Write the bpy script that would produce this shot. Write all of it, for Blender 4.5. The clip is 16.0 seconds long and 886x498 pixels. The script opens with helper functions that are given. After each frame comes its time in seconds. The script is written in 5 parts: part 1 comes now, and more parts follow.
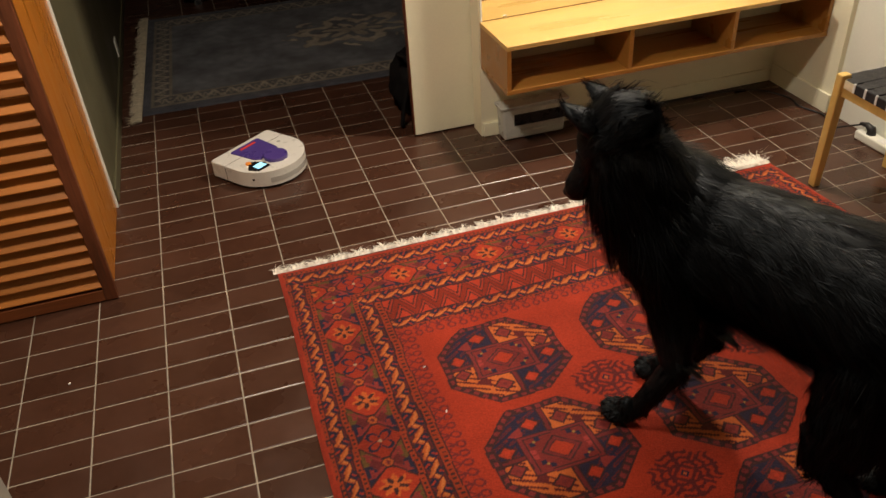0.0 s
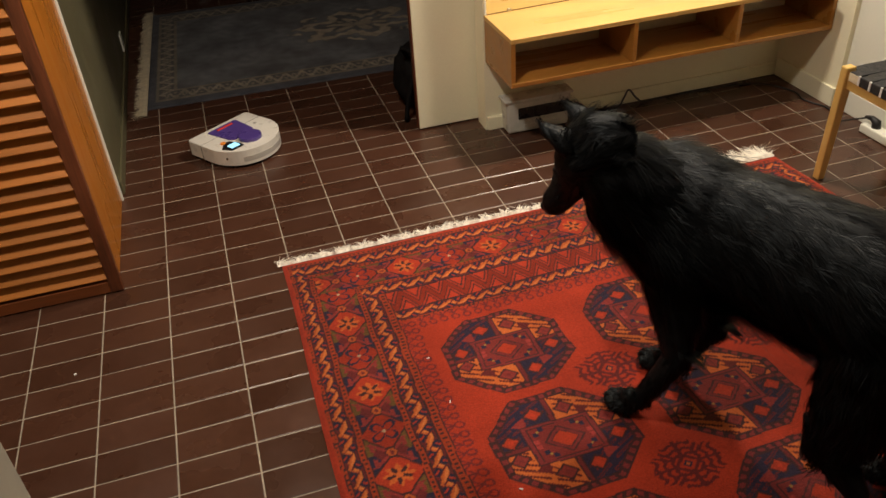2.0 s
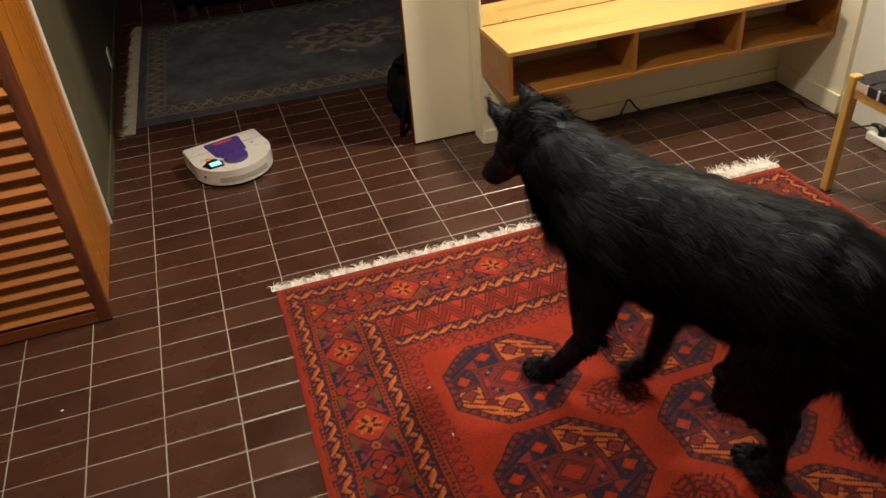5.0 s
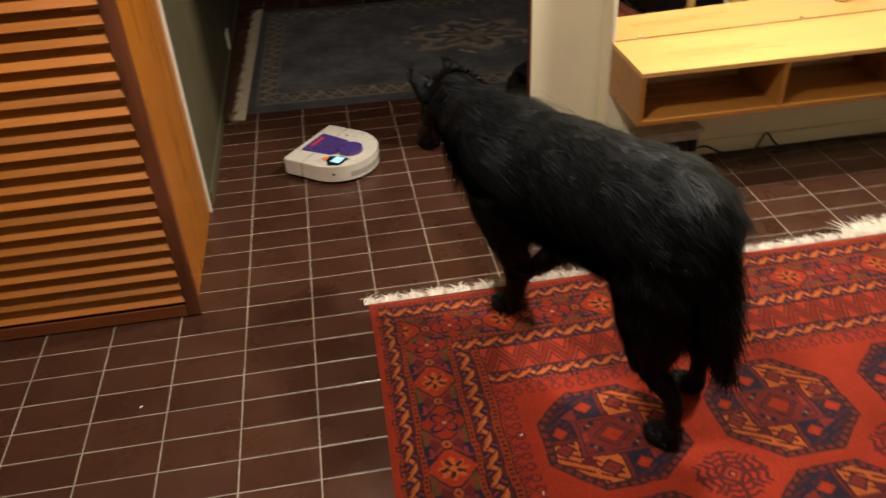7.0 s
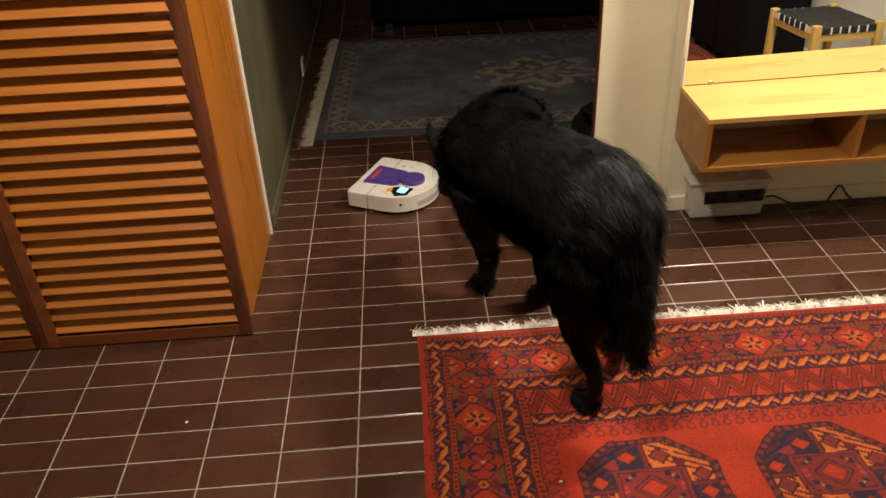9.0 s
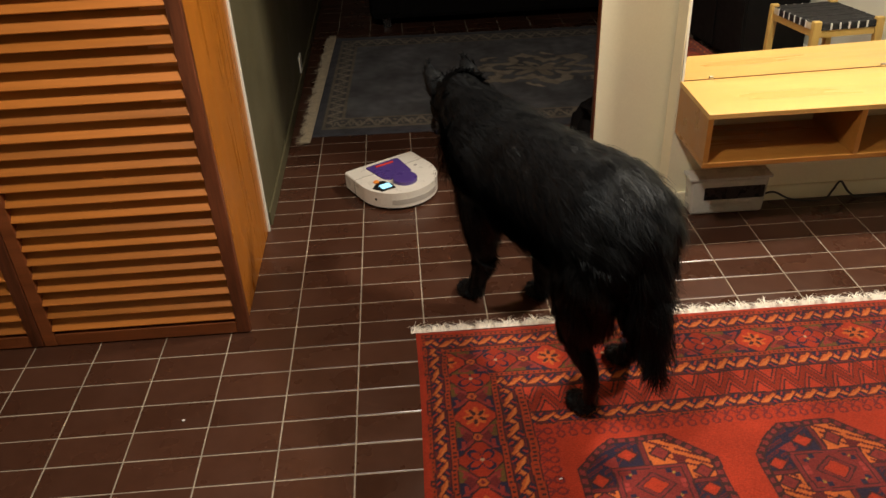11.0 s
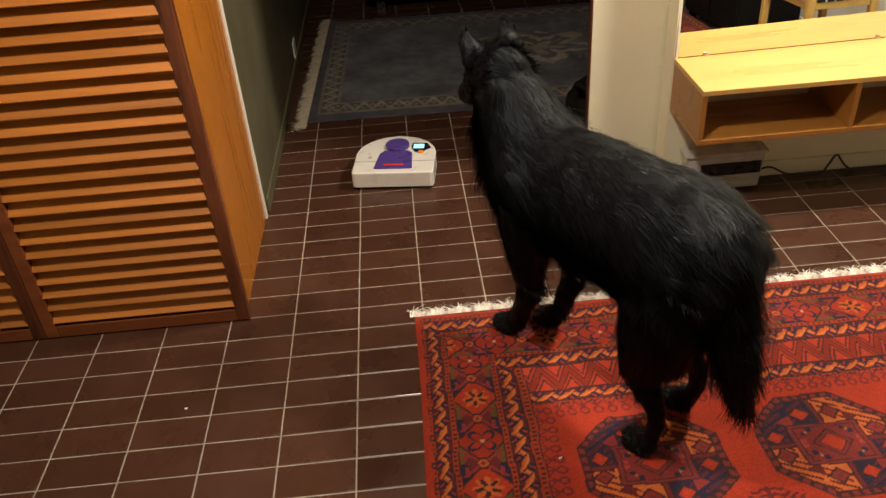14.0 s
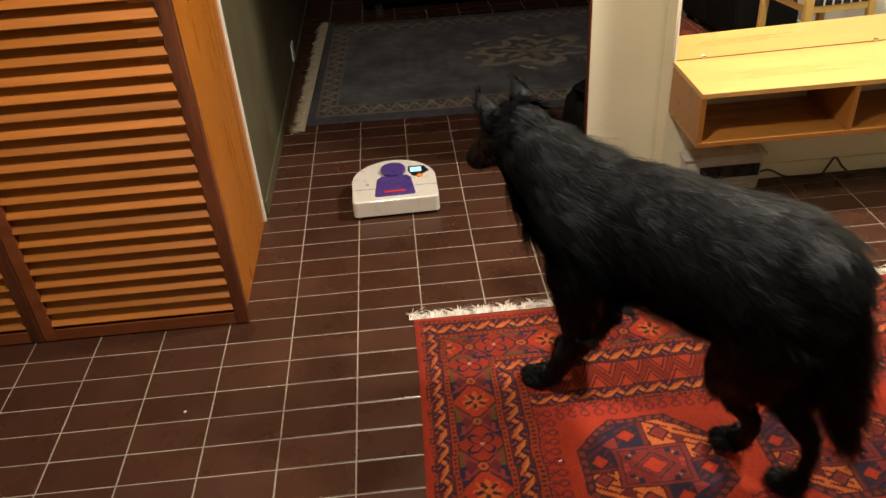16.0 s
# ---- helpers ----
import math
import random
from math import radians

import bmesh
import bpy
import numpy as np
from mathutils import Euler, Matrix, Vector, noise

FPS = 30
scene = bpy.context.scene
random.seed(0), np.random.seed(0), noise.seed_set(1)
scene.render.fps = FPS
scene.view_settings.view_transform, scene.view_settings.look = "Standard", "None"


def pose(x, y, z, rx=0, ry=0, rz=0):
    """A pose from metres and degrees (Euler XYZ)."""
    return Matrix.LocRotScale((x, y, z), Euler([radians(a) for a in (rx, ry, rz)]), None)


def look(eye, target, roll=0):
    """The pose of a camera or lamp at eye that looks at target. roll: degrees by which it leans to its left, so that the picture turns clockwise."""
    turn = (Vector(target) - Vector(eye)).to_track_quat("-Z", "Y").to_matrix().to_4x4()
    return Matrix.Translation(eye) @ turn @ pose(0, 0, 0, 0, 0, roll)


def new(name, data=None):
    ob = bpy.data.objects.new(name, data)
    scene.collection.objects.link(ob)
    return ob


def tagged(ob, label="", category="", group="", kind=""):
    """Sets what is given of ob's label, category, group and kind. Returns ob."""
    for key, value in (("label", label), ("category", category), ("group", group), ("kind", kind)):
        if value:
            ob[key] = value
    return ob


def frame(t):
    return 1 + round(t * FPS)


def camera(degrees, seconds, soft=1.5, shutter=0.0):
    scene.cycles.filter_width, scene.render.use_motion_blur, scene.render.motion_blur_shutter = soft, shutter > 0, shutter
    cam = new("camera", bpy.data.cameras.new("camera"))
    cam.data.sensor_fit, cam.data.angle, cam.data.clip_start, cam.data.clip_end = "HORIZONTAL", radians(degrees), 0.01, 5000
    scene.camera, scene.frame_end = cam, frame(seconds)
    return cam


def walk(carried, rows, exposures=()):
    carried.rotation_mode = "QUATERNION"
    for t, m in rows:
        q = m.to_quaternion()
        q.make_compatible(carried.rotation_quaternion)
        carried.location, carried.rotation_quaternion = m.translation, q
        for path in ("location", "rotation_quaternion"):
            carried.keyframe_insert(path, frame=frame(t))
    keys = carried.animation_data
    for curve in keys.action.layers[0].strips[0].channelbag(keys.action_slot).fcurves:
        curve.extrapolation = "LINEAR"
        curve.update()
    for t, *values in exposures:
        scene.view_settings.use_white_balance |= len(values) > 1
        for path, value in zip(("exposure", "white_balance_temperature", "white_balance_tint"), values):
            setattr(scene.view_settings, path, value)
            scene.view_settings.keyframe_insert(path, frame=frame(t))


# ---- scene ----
cam = camera(57.7, 16.0, 1.5, 0.5)
PATH = [
    (0, (0.542, -2.392, 1.638), (0.981, -0.816, 0.487), -3.8),
    (0.5, (0.544, -2.395, 1.627), (0.979, -0.813, 0.482), -3.9),
    (1, (0.544, -2.397, 1.622), (0.984, -0.827, 0.463), -3.4),
    (1.5, (0.546, -2.4, 1.63), (0.978, -0.833, 0.464), -3.6),
    (2, (0.539, -2.406, 1.626), (0.966, -0.83, 0.471), -4.0),
    (2.5, (0.532, -2.404, 1.618), (0.95, -0.829, 0.458), -3.8),
    (3, (0.536, -2.402, 1.615), (0.939, -0.823, 0.455), -4.2),
    (3.5, (0.54, -2.401, 1.616), (0.957, -0.818, 0.466), -4.1),
    (6, (0.572, -2.195, 1.633), (1.015, -0.622, 0.48), -5.0),
    (6.5, (0.52, -2.145, 1.624), (0.916, -0.562, 0.467), -5.2),
    (7, (0.565, -2.095, 1.606), (0.784, -0.472, 0.457), -3.1),
    (7.5, (0.593, -2.084, 1.609), (0.666, -0.422, 0.5), -2.5),
    (8, (0.606, -2.081, 1.604), (0.642, -0.405, 0.514), -2.7),
    (8.5, (0.607, -2.087, 1.611), (0.669, -0.403, 0.533), -2.6),
    (11, (0.607, -2.076, 1.594), (0.675, -0.394, 0.513), -2.7),
    (11.5, (0.611, -2.068, 1.598), (0.691, -0.403, 0.492), -2.2),
    (12, (0.614, -2.068, 1.591), (0.706, -0.408, 0.479), -2.5),
    (12.5, (0.62, -2.069, 1.597), (0.712, -0.416, 0.474), -2.6),
    (13, (0.624, -2.072, 1.599), (0.701, -0.421, 0.474), -3.0),
    (13.5, (0.626, -2.073, 1.606), (0.69, -0.419, 0.483), -3.6),
    (14, (0.624, -2.079, 1.605), (0.683, -0.423, 0.484), -4.2),
    (14.5, (0.621, -2.081, 1.599), (0.678, -0.423, 0.482), -3.9),
    (15, (0.624, -2.077, 1.605), (0.685, -0.422, 0.483), -4.0),
    (15.5, (0.617, -2.077, 1.602), (0.68, -0.418, 0.487), -3.9),
    (16, (0.618, -2.078, 1.602), (0.684, -0.418, 0.488), -4.1),
]
walk(cam, [(t, look(eye, target, roll)) for t, eye, target, roll in PATH], [(0, -0.32), (3.7, -0.32), (6.0, -0.34), (6.6, -0.28), (7.5, -0.02), (8.5, 0.0), (10.8, -0.18), (12.5, -0.08), (14.5, 0.0), (16, 0.0)])

# ---- world and lights ----
world = bpy.data.worlds.new("world")
scene.world = world
world.use_nodes = True
world.node_tree.nodes["Background"].inputs[0].default_value = (0.012, 0.014, 0.02, 1)
world.node_tree.nodes["Background"].inputs[1].default_value = 0.3


def lamp(name, eye, target, size, power, colour):
    data = bpy.data.lights.new(name, "AREA")
    data.shape, data.size, data.energy, data.color = "DISK", size, power, colour
    ob = new(name, data)
    ob.matrix_world = look(eye, target)
    return ob


WARM = (1.0, 0.86, 0.72)
lamp("mirror_lamp", (2.3, 0.27, 2.30), (1.6, 0.35, 0.4), 0.20, 54, WARM).data.spread = 2.9
lamp("hall_lamp", (0.52, -0.80, 2.40), (0.4, -0.3, 0.2), 0.22, 34, WARM).data.spread = 2.8

# ---- materials ----


def nodes_of(name):
    m = bpy.data.materials.new(name)
    m.use_nodes = True
    return m, m.node_tree.nodes, m.node_tree.links, m.node_tree.nodes["Principled BSDF"]


def pbr(name, base, rough=0.5, scale=20.0, var=0.25, bump=0.1, metal=0.0, coat=0.0, stretch=(1, 1, 1), rand=0.0, fine=6.0, spec=0.5, island=0.0, rough_var=0.12):
    """A surface with variation at two scales in colour, gloss and relief."""
    m, n, l, b = nodes_of(name)
    co = n.new("ShaderNodeTexCoord")
    mp = n.new("ShaderNodeMapping")
    mp.inputs["Scale"].default_value = stretch
    l.new(co.outputs["Object"], mp.inputs["Vector"])
    big = n.new("ShaderNodeTexNoise")
    big.inputs["Scale"].default_value, big.inputs["Detail"].default_value = scale, 4
    small = n.new("ShaderNodeTexNoise")
    small.inputs["Scale"].default_value, small.inputs["Detail"].default_value = scale * fine, 6
    src = mp.outputs["Vector"]
    if rand:
        info = n.new("ShaderNodeObjectInfo")
        add = n.new("ShaderNodeVectorMath")
        add.operation = "MULTIPLY_ADD"
        l.new(info.outputs["Random"], add.inputs[0])
        add.inputs[1].default_value = (37, 53, 19)
        l.new(src, add.inputs[2])
        src = add.outputs[0]
    l.new(src, big.inputs["Vector"]), l.new(src, small.inputs["Vector"])
    mix = n.new("ShaderNodeMath")
    mix.operation = "MULTIPLY_ADD"
    l.new(small.outputs["Fac"], mix.inputs[0])
    mix.inputs[1].default_value = 0.6
    l.new(big.outputs["Fac"], mix.inputs[2])
    ramp = n.new("ShaderNodeMapRange")
    ramp.inputs["From Min"].default_value, ramp.inputs["From Max"].default_value = 0.45, 1.15
    ramp.inputs["To Min"].default_value, ramp.inputs["To Max"].default_value = 1 - var, 1 + var
    l.new(mix.outputs[0], ramp.inputs["Value"])
    fac = ramp.outputs[0]
    if rand or island:
        if rand:
            r, amount = info.outputs["Random"], rand
        else:
            geo = n.new("ShaderNodeNewGeometry")
            r, amount = geo.outputs["Random Per Island"], island
        rr = n.new("ShaderNodeMapRange")
        rr.inputs["To Min"].default_value, rr.inputs["To Max"].default_value = 1 - amount, 1 + amount
        l.new(r, rr.inputs["Value"])
        mul = n.new("ShaderNodeMath")
        mul.operation = "MULTIPLY"
        l.new(fac, mul.inputs[0]), l.new(rr.outputs[0], mul.inputs[1])
        fac = mul.outputs[0]
    col = n.new("ShaderNodeVectorMath")
    col.operation = "SCALE"
    col.inputs[0].default_value = base
    l.new(fac, col.inputs["Scale"])
    l.new(col.outputs[0], b.inputs["Base Color"])
    rg = n.new("ShaderNodeMapRange")
    rg.inputs["From Min"].default_value, rg.inputs["From Max"].default_value = 0.3, 0.7
    rg.inputs["To Min"].default_value, rg.inputs["To Max"].default_value = max(0.02, rough - rough_var), min(1, rough + rough_var)
    l.new(big.outputs["Fac"], rg.inputs["Value"])
    l.new(rg.outputs[0], b.inputs["Roughness"])
    b.inputs["Metallic"].default_value, b.inputs["Coat Weight"].default_value = metal, coat
    b.inputs["Specular IOR Level"].default_value = spec
    if bump:
        bp = n.new("ShaderNodeBump")
        bp.inputs["Strength"].default_value, bp.inputs["Distance"].default_value = bump, 0.004
        l.new(small.outputs["Fac"], bp.inputs["Height"])
        l.new(bp.outputs[0], b.inputs["Normal"])
    return m


def wood(name, base, along="X", rough=0.38, grain=22.0, var=0.3, rand=0.1, coat=0.15):
    stretch = {"X": (0.08, 1, 1), "Y": (1, 0.08, 1), "Z": (1, 1, 0.08)}[along]
    return pbr(name, base, rough, grain, var, 0.12, 0, coat, stretch, rand, 5.0)


def woven(name, rough=0.92, bump=0.5, scale=260):
    """Pile whose colours lie in the mesh's own pattern."""
    m, n, l, b = nodes_of(name)
    at = n.new("ShaderNodeAttribute")
    at.attribute_name = "pattern"
    co = n.new("ShaderNodeTexCoord")
    big, small = n.new("ShaderNodeTexNoise"), n.new("ShaderNodeTexNoise")
    big.inputs["Scale"].default_value, big.inputs["Detail"].default_value = 5, 5
    small.inputs["Scale"].default_value, small.inputs["Detail"].default_value = scale, 3
    for t in (big, small):
        l.new(co.outputs["Object"], t.inputs["Vector"])
    add = n.new("ShaderNodeMath")
    add.operation = "ADD"
    l.new(big.outputs["Fac"], add.inputs[0]), l.new(small.outputs["Fac"], add.inputs[1])
    rng = n.new("ShaderNodeMapRange")
    rng.inputs["From Min"].default_value, rng.inputs["From Max"].default_value = 0.6, 1.4
    rng.inputs["To Min"].default_value, rng.inputs["To Max"].default_value = 0.62, 1.38
    l.new(add.outputs[0], rng.inputs["Value"])
    col = n.new("ShaderNodeVectorMath")
    col.operation = "SCALE"
    l.new(at.outputs["Color"], col.inputs[0]), l.new(rng.outputs[0], col.inputs["Scale"])
    l.new(col.outputs[0], b.inputs["Base Color"])
    b.inputs["Roughness"].default_value, b.inputs["Specular IOR Level"].default_value = rough, 0.15
    b.inputs["Sheen Weight"].default_value, b.inputs["Sheen Roughness"].default_value = 0.1, 0.5
    bp = n.new("ShaderNodeBump")
    bp.inputs["Strength"].default_value, bp.inputs["Distance"].default_value = bump, 0.003
    l.new(small.outputs["Fac"], bp.inputs["Height"])
    l.new(bp.outputs[0], b.inputs["Normal"])
    return m


def glow(name, colour, strength):
    m, n, l, b = nodes_of(name)
    b.inputs["Base Color"].default_value = (*colour, 1)
    b.inputs["Emission Color"].default_value = (*colour, 1)
    b.inputs["Emission Strength"].default_value = strength
    b.inputs["Roughness"].default_value = 0.2
    return m


TILE = pbr("quarry_tile", (0.063, 0.0265, 0.0155), 0.31, 4, 0.20, 0.08, rand=0.16, fine=9, spec=0.5)
TILE_REST = pbr("quarry_tile_rest", (0.063, 0.0265, 0.0155), 0.31, 4, 0.20, 0.08, island=0.16, fine=9, spec=0.5)
GROUT = pbr("grout", (0.32, 0.275, 0.21), 0.9, 7, 0.42, 0.5)
CREAM = pbr("cream_paint", (0.84, 0.81, 0.60), 0.55, 3, 0.05, 0.06, fine=40)
# pale wall paint greyed down, so the short wall's shade is in the colour
CREAM_SHADED = pbr("cream_paint_shaded", (0.40, 0.40, 0.34), 0.6, 3, 0.05, 0.06, fine=40)
WHITE = pbr("white_paint", (0.75, 0.76, 0.67), 0.5, 3, 0.04, 0.05, fine=40)
GREEN = pbr("olive_paint", (0.105, 0.094, 0.047), 0.6, 4, 0.12, 0.08, fine=30)
CEIL = pbr("ceiling_paint", (0.75, 0.72, 0.66), 0.8, 4, 0.04, 0.05)
# walls that get no light: their darkness is put into the colour
SHADEWALL = pbr("unlit_wall_shade", (0.10, 0.09, 0.075), 0.8, 4, 0.08, 0.05)
SLAT = wood("slat_wood", (0.44, 0.150, 0.020), "X", 0.50, 16, 0.24, 0.2, 0.04)
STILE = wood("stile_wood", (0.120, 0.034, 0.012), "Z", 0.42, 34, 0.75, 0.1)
RAIL = wood("rail_wood", (0.21, 0.06, 0.017), "X", 0.40, 22, 0.3, 0.1)
SIDE = wood("panel_wood", (0.47, 0.162, 0.017), "Z", 0.32, 26, 0.07, 0.05)
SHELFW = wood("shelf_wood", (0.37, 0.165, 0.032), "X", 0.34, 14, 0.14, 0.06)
# the shelf's wood again, with the lamp's light from above in its colour
SHELFW_LIT = wood("shelf_wood_lit", (0.64, 0.40, 0.12), "X", 0.34, 12, 0.10, 0.05)
BIRCH = wood("birch_wood", (0.62, 0.41, 0.12), "Z", 0.4, 16, 0.12, 0.06)
BLACK = pbr("black_webbing", (0.012, 0.012, 0.014), 0.7, 60, 0.3, 0.4)
WEB = pbr("cream_webbing", (0.66, 0.58, 0.40), 0.7, 60, 0.2, 0.4)
BLACKP = pbr("black_plastic", (0.01, 0.01, 0.011), 0.3, 40, 0.2, 0.05)
SOFA = pbr("black_cloth", (0.006, 0.0055, 0.0055), 0.85, 30, 0.3, 0.3, spec=0.12)
ROBOT = pbr("robot_shell", (0.69, 0.67, 0.60), 0.34, 20, 0.06, 0.02, coat=0.2)
ROBOTD = pbr("robot_seam", (0.12, 0.10, 0.08), 0.5, 20, 0.1, 0.0)
PURPLE = pbr("robot_purple", (0.075, 0.045, 0.22), 0.32, 20, 0.08, 0.02, coat=0.2)
ORANGE = pbr("robot_orange", (0.85, 0.28, 0.04), 0.4, 20, 0.05, 0.0)
REDP = pbr("robot_red", (0.62, 0.045, 0.03), 0.4, 20, 0.05, 0.0)
LCD = glow("robot_screen", (0.32, 0.72, 0.95), 1.2)
SILVER = pbr("grey_window", (0.42, 0.40, 0.36), 0.2, 30, 0.1, 0.0)
BOXP = pbr("clear_plastic_box", (0.50, 0.50, 0.45), 0.3, 12, 0.1, 0.02, coat=0.2)
PAPER = pbr("white_paper", (0.7, 0.7, 0.68), 0.7, 20, 0.05, 0.02)
FRINGE = pbr("fringe_wool", (0.84, 0.80, 0.70), 0.9, 60, 0.25, 0.3, island=0.15)
FRINGE_D = pbr("fringe_wool_old", (0.60, 0.53, 0.38), 0.9, 60, 0.25, 0.3, island=0.2)
CABLE = pbr("cable_rubber", (0.012, 0.012, 0.012), 0.5, 30, 0.2, 0.02)
STEEL = pbr("steel_clip", (0.6, 0.57, 0.5), 0.3, 60, 0.1, 0.05, metal=1.0)
BLUE = pbr("blue_print", (0.018, 0.02, 0.06), 0.35, 40, 0.2, 0.02)
BRASS = pbr("brass", (0.62, 0.44, 0.17), 0.3, 40, 0.15, 0.05, metal=1.0)
STONE = pbr("dark_stone", (0.06, 0.055, 0.04), 0.5, 40, 0.4, 0.2)
RUGPILE = woven("rug_pile")
RUGPILE_D = woven("rug_pile_dark")
MIRROR, _n, _l, _b = nodes_of("mirror_glass")
_b.inputs["Base Color"].default_value, _b.inputs["Metallic"].default_value, _b.inputs["Roughness"].default_value = (0.86, 0.88, 0.86, 1), 1.0, 0.01

# ---- mesh helpers ----


def box(bm, x0, x1, y0, y1, z0, z1, m=None):
    vs = [bm.verts.new((x, y, z)) for z in (z0, z1) for y in (y0, y1) for x in (x0, x1)]
    if m is not None:
        for v in vs:
            v.co = m @ v.co
    for f in ((0, 2, 3, 1), (4, 5, 7, 6), (0, 1, 5, 4), (2, 6, 7, 3), (0, 4, 6, 2), (1, 3, 7, 5)):
        bm.faces.new([vs[i] for i in f])
    return vs


def boxed(*dims, bevel=0.0, m=None, seg=2):
    bm = bmesh.new()
    box(bm, *dims)
    if bevel:
        bmesh.ops.bevel(bm, geom=bm.edges[:], offset=bevel, segments=seg, affect="EDGES", profile=0.5)
    if m is not None:
        bm.transform(m)
    return bm


def prism(outline, z0, z1, bevel=0.0, seg=2):
    """An upright prism on an outline of x, y pairs."""
    bm = bmesh.new()
    low = [bm.verts.new((x, y, z0)) for x, y in outline]
    high = [bm.verts.new((x, y, z1)) for x, y in outline]
    n = len(outline)
    bm.faces.new(low[::-1])
    top = bm.faces.new(high)
    for i in range(n):
        bm.faces.new((low[i], low[(i + 1) % n], high[(i + 1) % n], high[i]))
    if bevel:
        bmesh.ops.bevel(bm, geom=list(top.edges), offset=bevel, segments=seg, affect="EDGES", profile=0.5)
    return bm


def tube(points, radius, sides=8):
    """A round tube along points; radius a number or one for each point."""
    bm = bmesh.new()
    pts = [Vector(p) for p in points]
    rad = radius if isinstance(radius, (list, tuple)) else [radius] * len(pts)
    rings, side = [], None
    for i, p in enumerate(pts):
        d = (pts[min(i + 1, len(pts) - 1)] - pts[max(i - 1, 0)]).normalized()
        if side is None:
            side = d.orthogonal().normalized()
        side = (side - d * side.dot(d)).normalized()
        up = d.cross(side)
        rings.append([bm.verts.new(p + rad[i] * (math.cos(a) * side + math.sin(a) * up)) for a in [2 * math.pi * k / sides for k in range(sides)]])
    for a, b in zip(rings, rings[1:]):
        for k in range(sides):
            bm.faces.new((a[k], a[(k + 1) % sides], b[(k + 1) % sides], b[k]))
    bm.faces.new(rings[0][::-1]), bm.faces.new(rings[-1])
    return bm


def mesh_of(name, bm, material, smooth=False):
    me = bpy.data.meshes.new(name)
    bmesh.ops.recalc_face_normals(bm, faces=bm.faces[:])
    bm.to_mesh(me)
    bm.free()
    me.materials.append(material)
    if smooth:
        me.polygons.foreach_set("use_smooth", [True] * len(me.polygons))
    return me


def part(name, bm, material, parent=None, label="", smooth=False):
    ob = new(name, mesh_of(name, bm, material, smooth))
    ob.parent = parent
    if label:
        ob["label"] = label
    return ob


def thing(name, label, category, m=None, group=""):
    ob = tagged(new(name), label, category, group)
    if m is not None:
        ob.matrix_world = m
    return ob


def setting(name, bm, material, label, category=""):
    return tagged(part(name, bm, material), label, category or name.split("_")[0], kind="structure")


# ---- the hall and the dark room behind it ----
PX, PY, JOINT = 0.206, 0.106, 0.0044
ZC = 2.45
floor = setting("floor", boxed(-2.2, 4.2, -4.4, 5.0, -0.12, -0.0021), GROUT, "dark red-brown quarry tile floor with pale joints", "floor")
setting("ceiling", boxed(-2.2, 4.2, -4.4, 5.0, ZC, ZC + 0.1), CEIL, "plain white ceiling", "ceiling")
setting("wall_mirror", boxed(1.588, 3.055, 0.605, 0.702, -0.003, 0.492), CREAM, "cream painted wall below the hung shelf", "wall")
setting("wall_mirror_post", boxed(1.588, 1.5935, 0.605, 0.702, 0.492, ZC), CREAM, "cream painted wall edge beside the mirror", "wall")
setting("wall_mirror_upper", boxed(1.5935, 3.055, 0.69, 0.702, 0.492, ZC), CREAM, "cream painted wall behind the mirror", "wall")
setting("wall_behind_door", boxed(1.62, 4.1, 0.765, 0.87, -0.003, ZC), CREAM, "cream painted partition wall behind the sliding door", "wall")
setting("wall_lintel", boxed(0.06, 1.588, 0.605, 0.702, 2.11, ZC), CREAM, "cream wall above the wide opening", "wall")
setting("wall_niche", boxed(3.055, 3.2, 0.2, 0.76, -0.003, ZC), CREAM, "cream painted side wall of the shelf niche", "wall")
setting("wall_east", boxed(3.078, 3.2, -4.2, 0.2, -0.003, ZC), WHITE, "white painted hall wall", "wall")
setting("wall_south", boxed(-2.1, 3.2, -4.32, -4.2, -0.003, ZC), CREAM, "cream painted hall wall", "wall")
setting("wall_west", boxed(-2.1, -1.98, -4.2, 0.0, -0.003, ZC), CREAM, "cream painted hall wall", "wall")
setting("wall_stub", boxed(-1.98, 0.256, -1.87, -1.76, -0.003, ZC, bevel=0.004), CREAM_SHADED, "cream painted end of a short wall, coloured as shaded", "wall")
setting("wall_green", boxed(-0.08, 0.048, 0.628, 4.8, -0.003, ZC), GREEN, "olive green painted wall of the dark room", "wall")
setting("wall_far", boxed(-0.08, 4.1, 4.8, 4.9, -0.003, ZC), SHADEWALL, "far wall coloured dark for the unlit room", "wall")
setting("wall_dark_east", boxed(4.0, 4.1, 0.87, 4.8, -0.003, ZC), SHADEWALL, "side wall coloured dark for the unlit room", "wall")
setting("wall_closet_back", boxed(-2.1, -0.08, 0.62, 0.7, -0.003, ZC), SHADEWALL, "back wall coloured dark for the closet's shade", "wall")
setting("trim_corner", boxed(0.034, 0.053, 0.611, 0.628, 0.0, ZC, bevel=0.002), WHITE, "thin white corner strip beside wooden panel", "trim")
setting("baseboard_mirror", boxed(1.596, 3.042, 0.592, 0.605, 0.0, 0.062, bevel=0.003), CREAM, "low cream baseboard under the shelf", "baseboard")
setting("baseboard_niche", boxed(3.042, 3.055, 0.2, 0.592, 0.0, 0.085, bevel=0.003), CREAM, "cream baseboard in the niche", "baseboard")
setting("baseboard_east", boxed(3.062, 3.078, -4.2, 0.2, 0.0, 0.1, bevel=0.004), WHITE, "white baseboard along the hall wall", "baseboard")
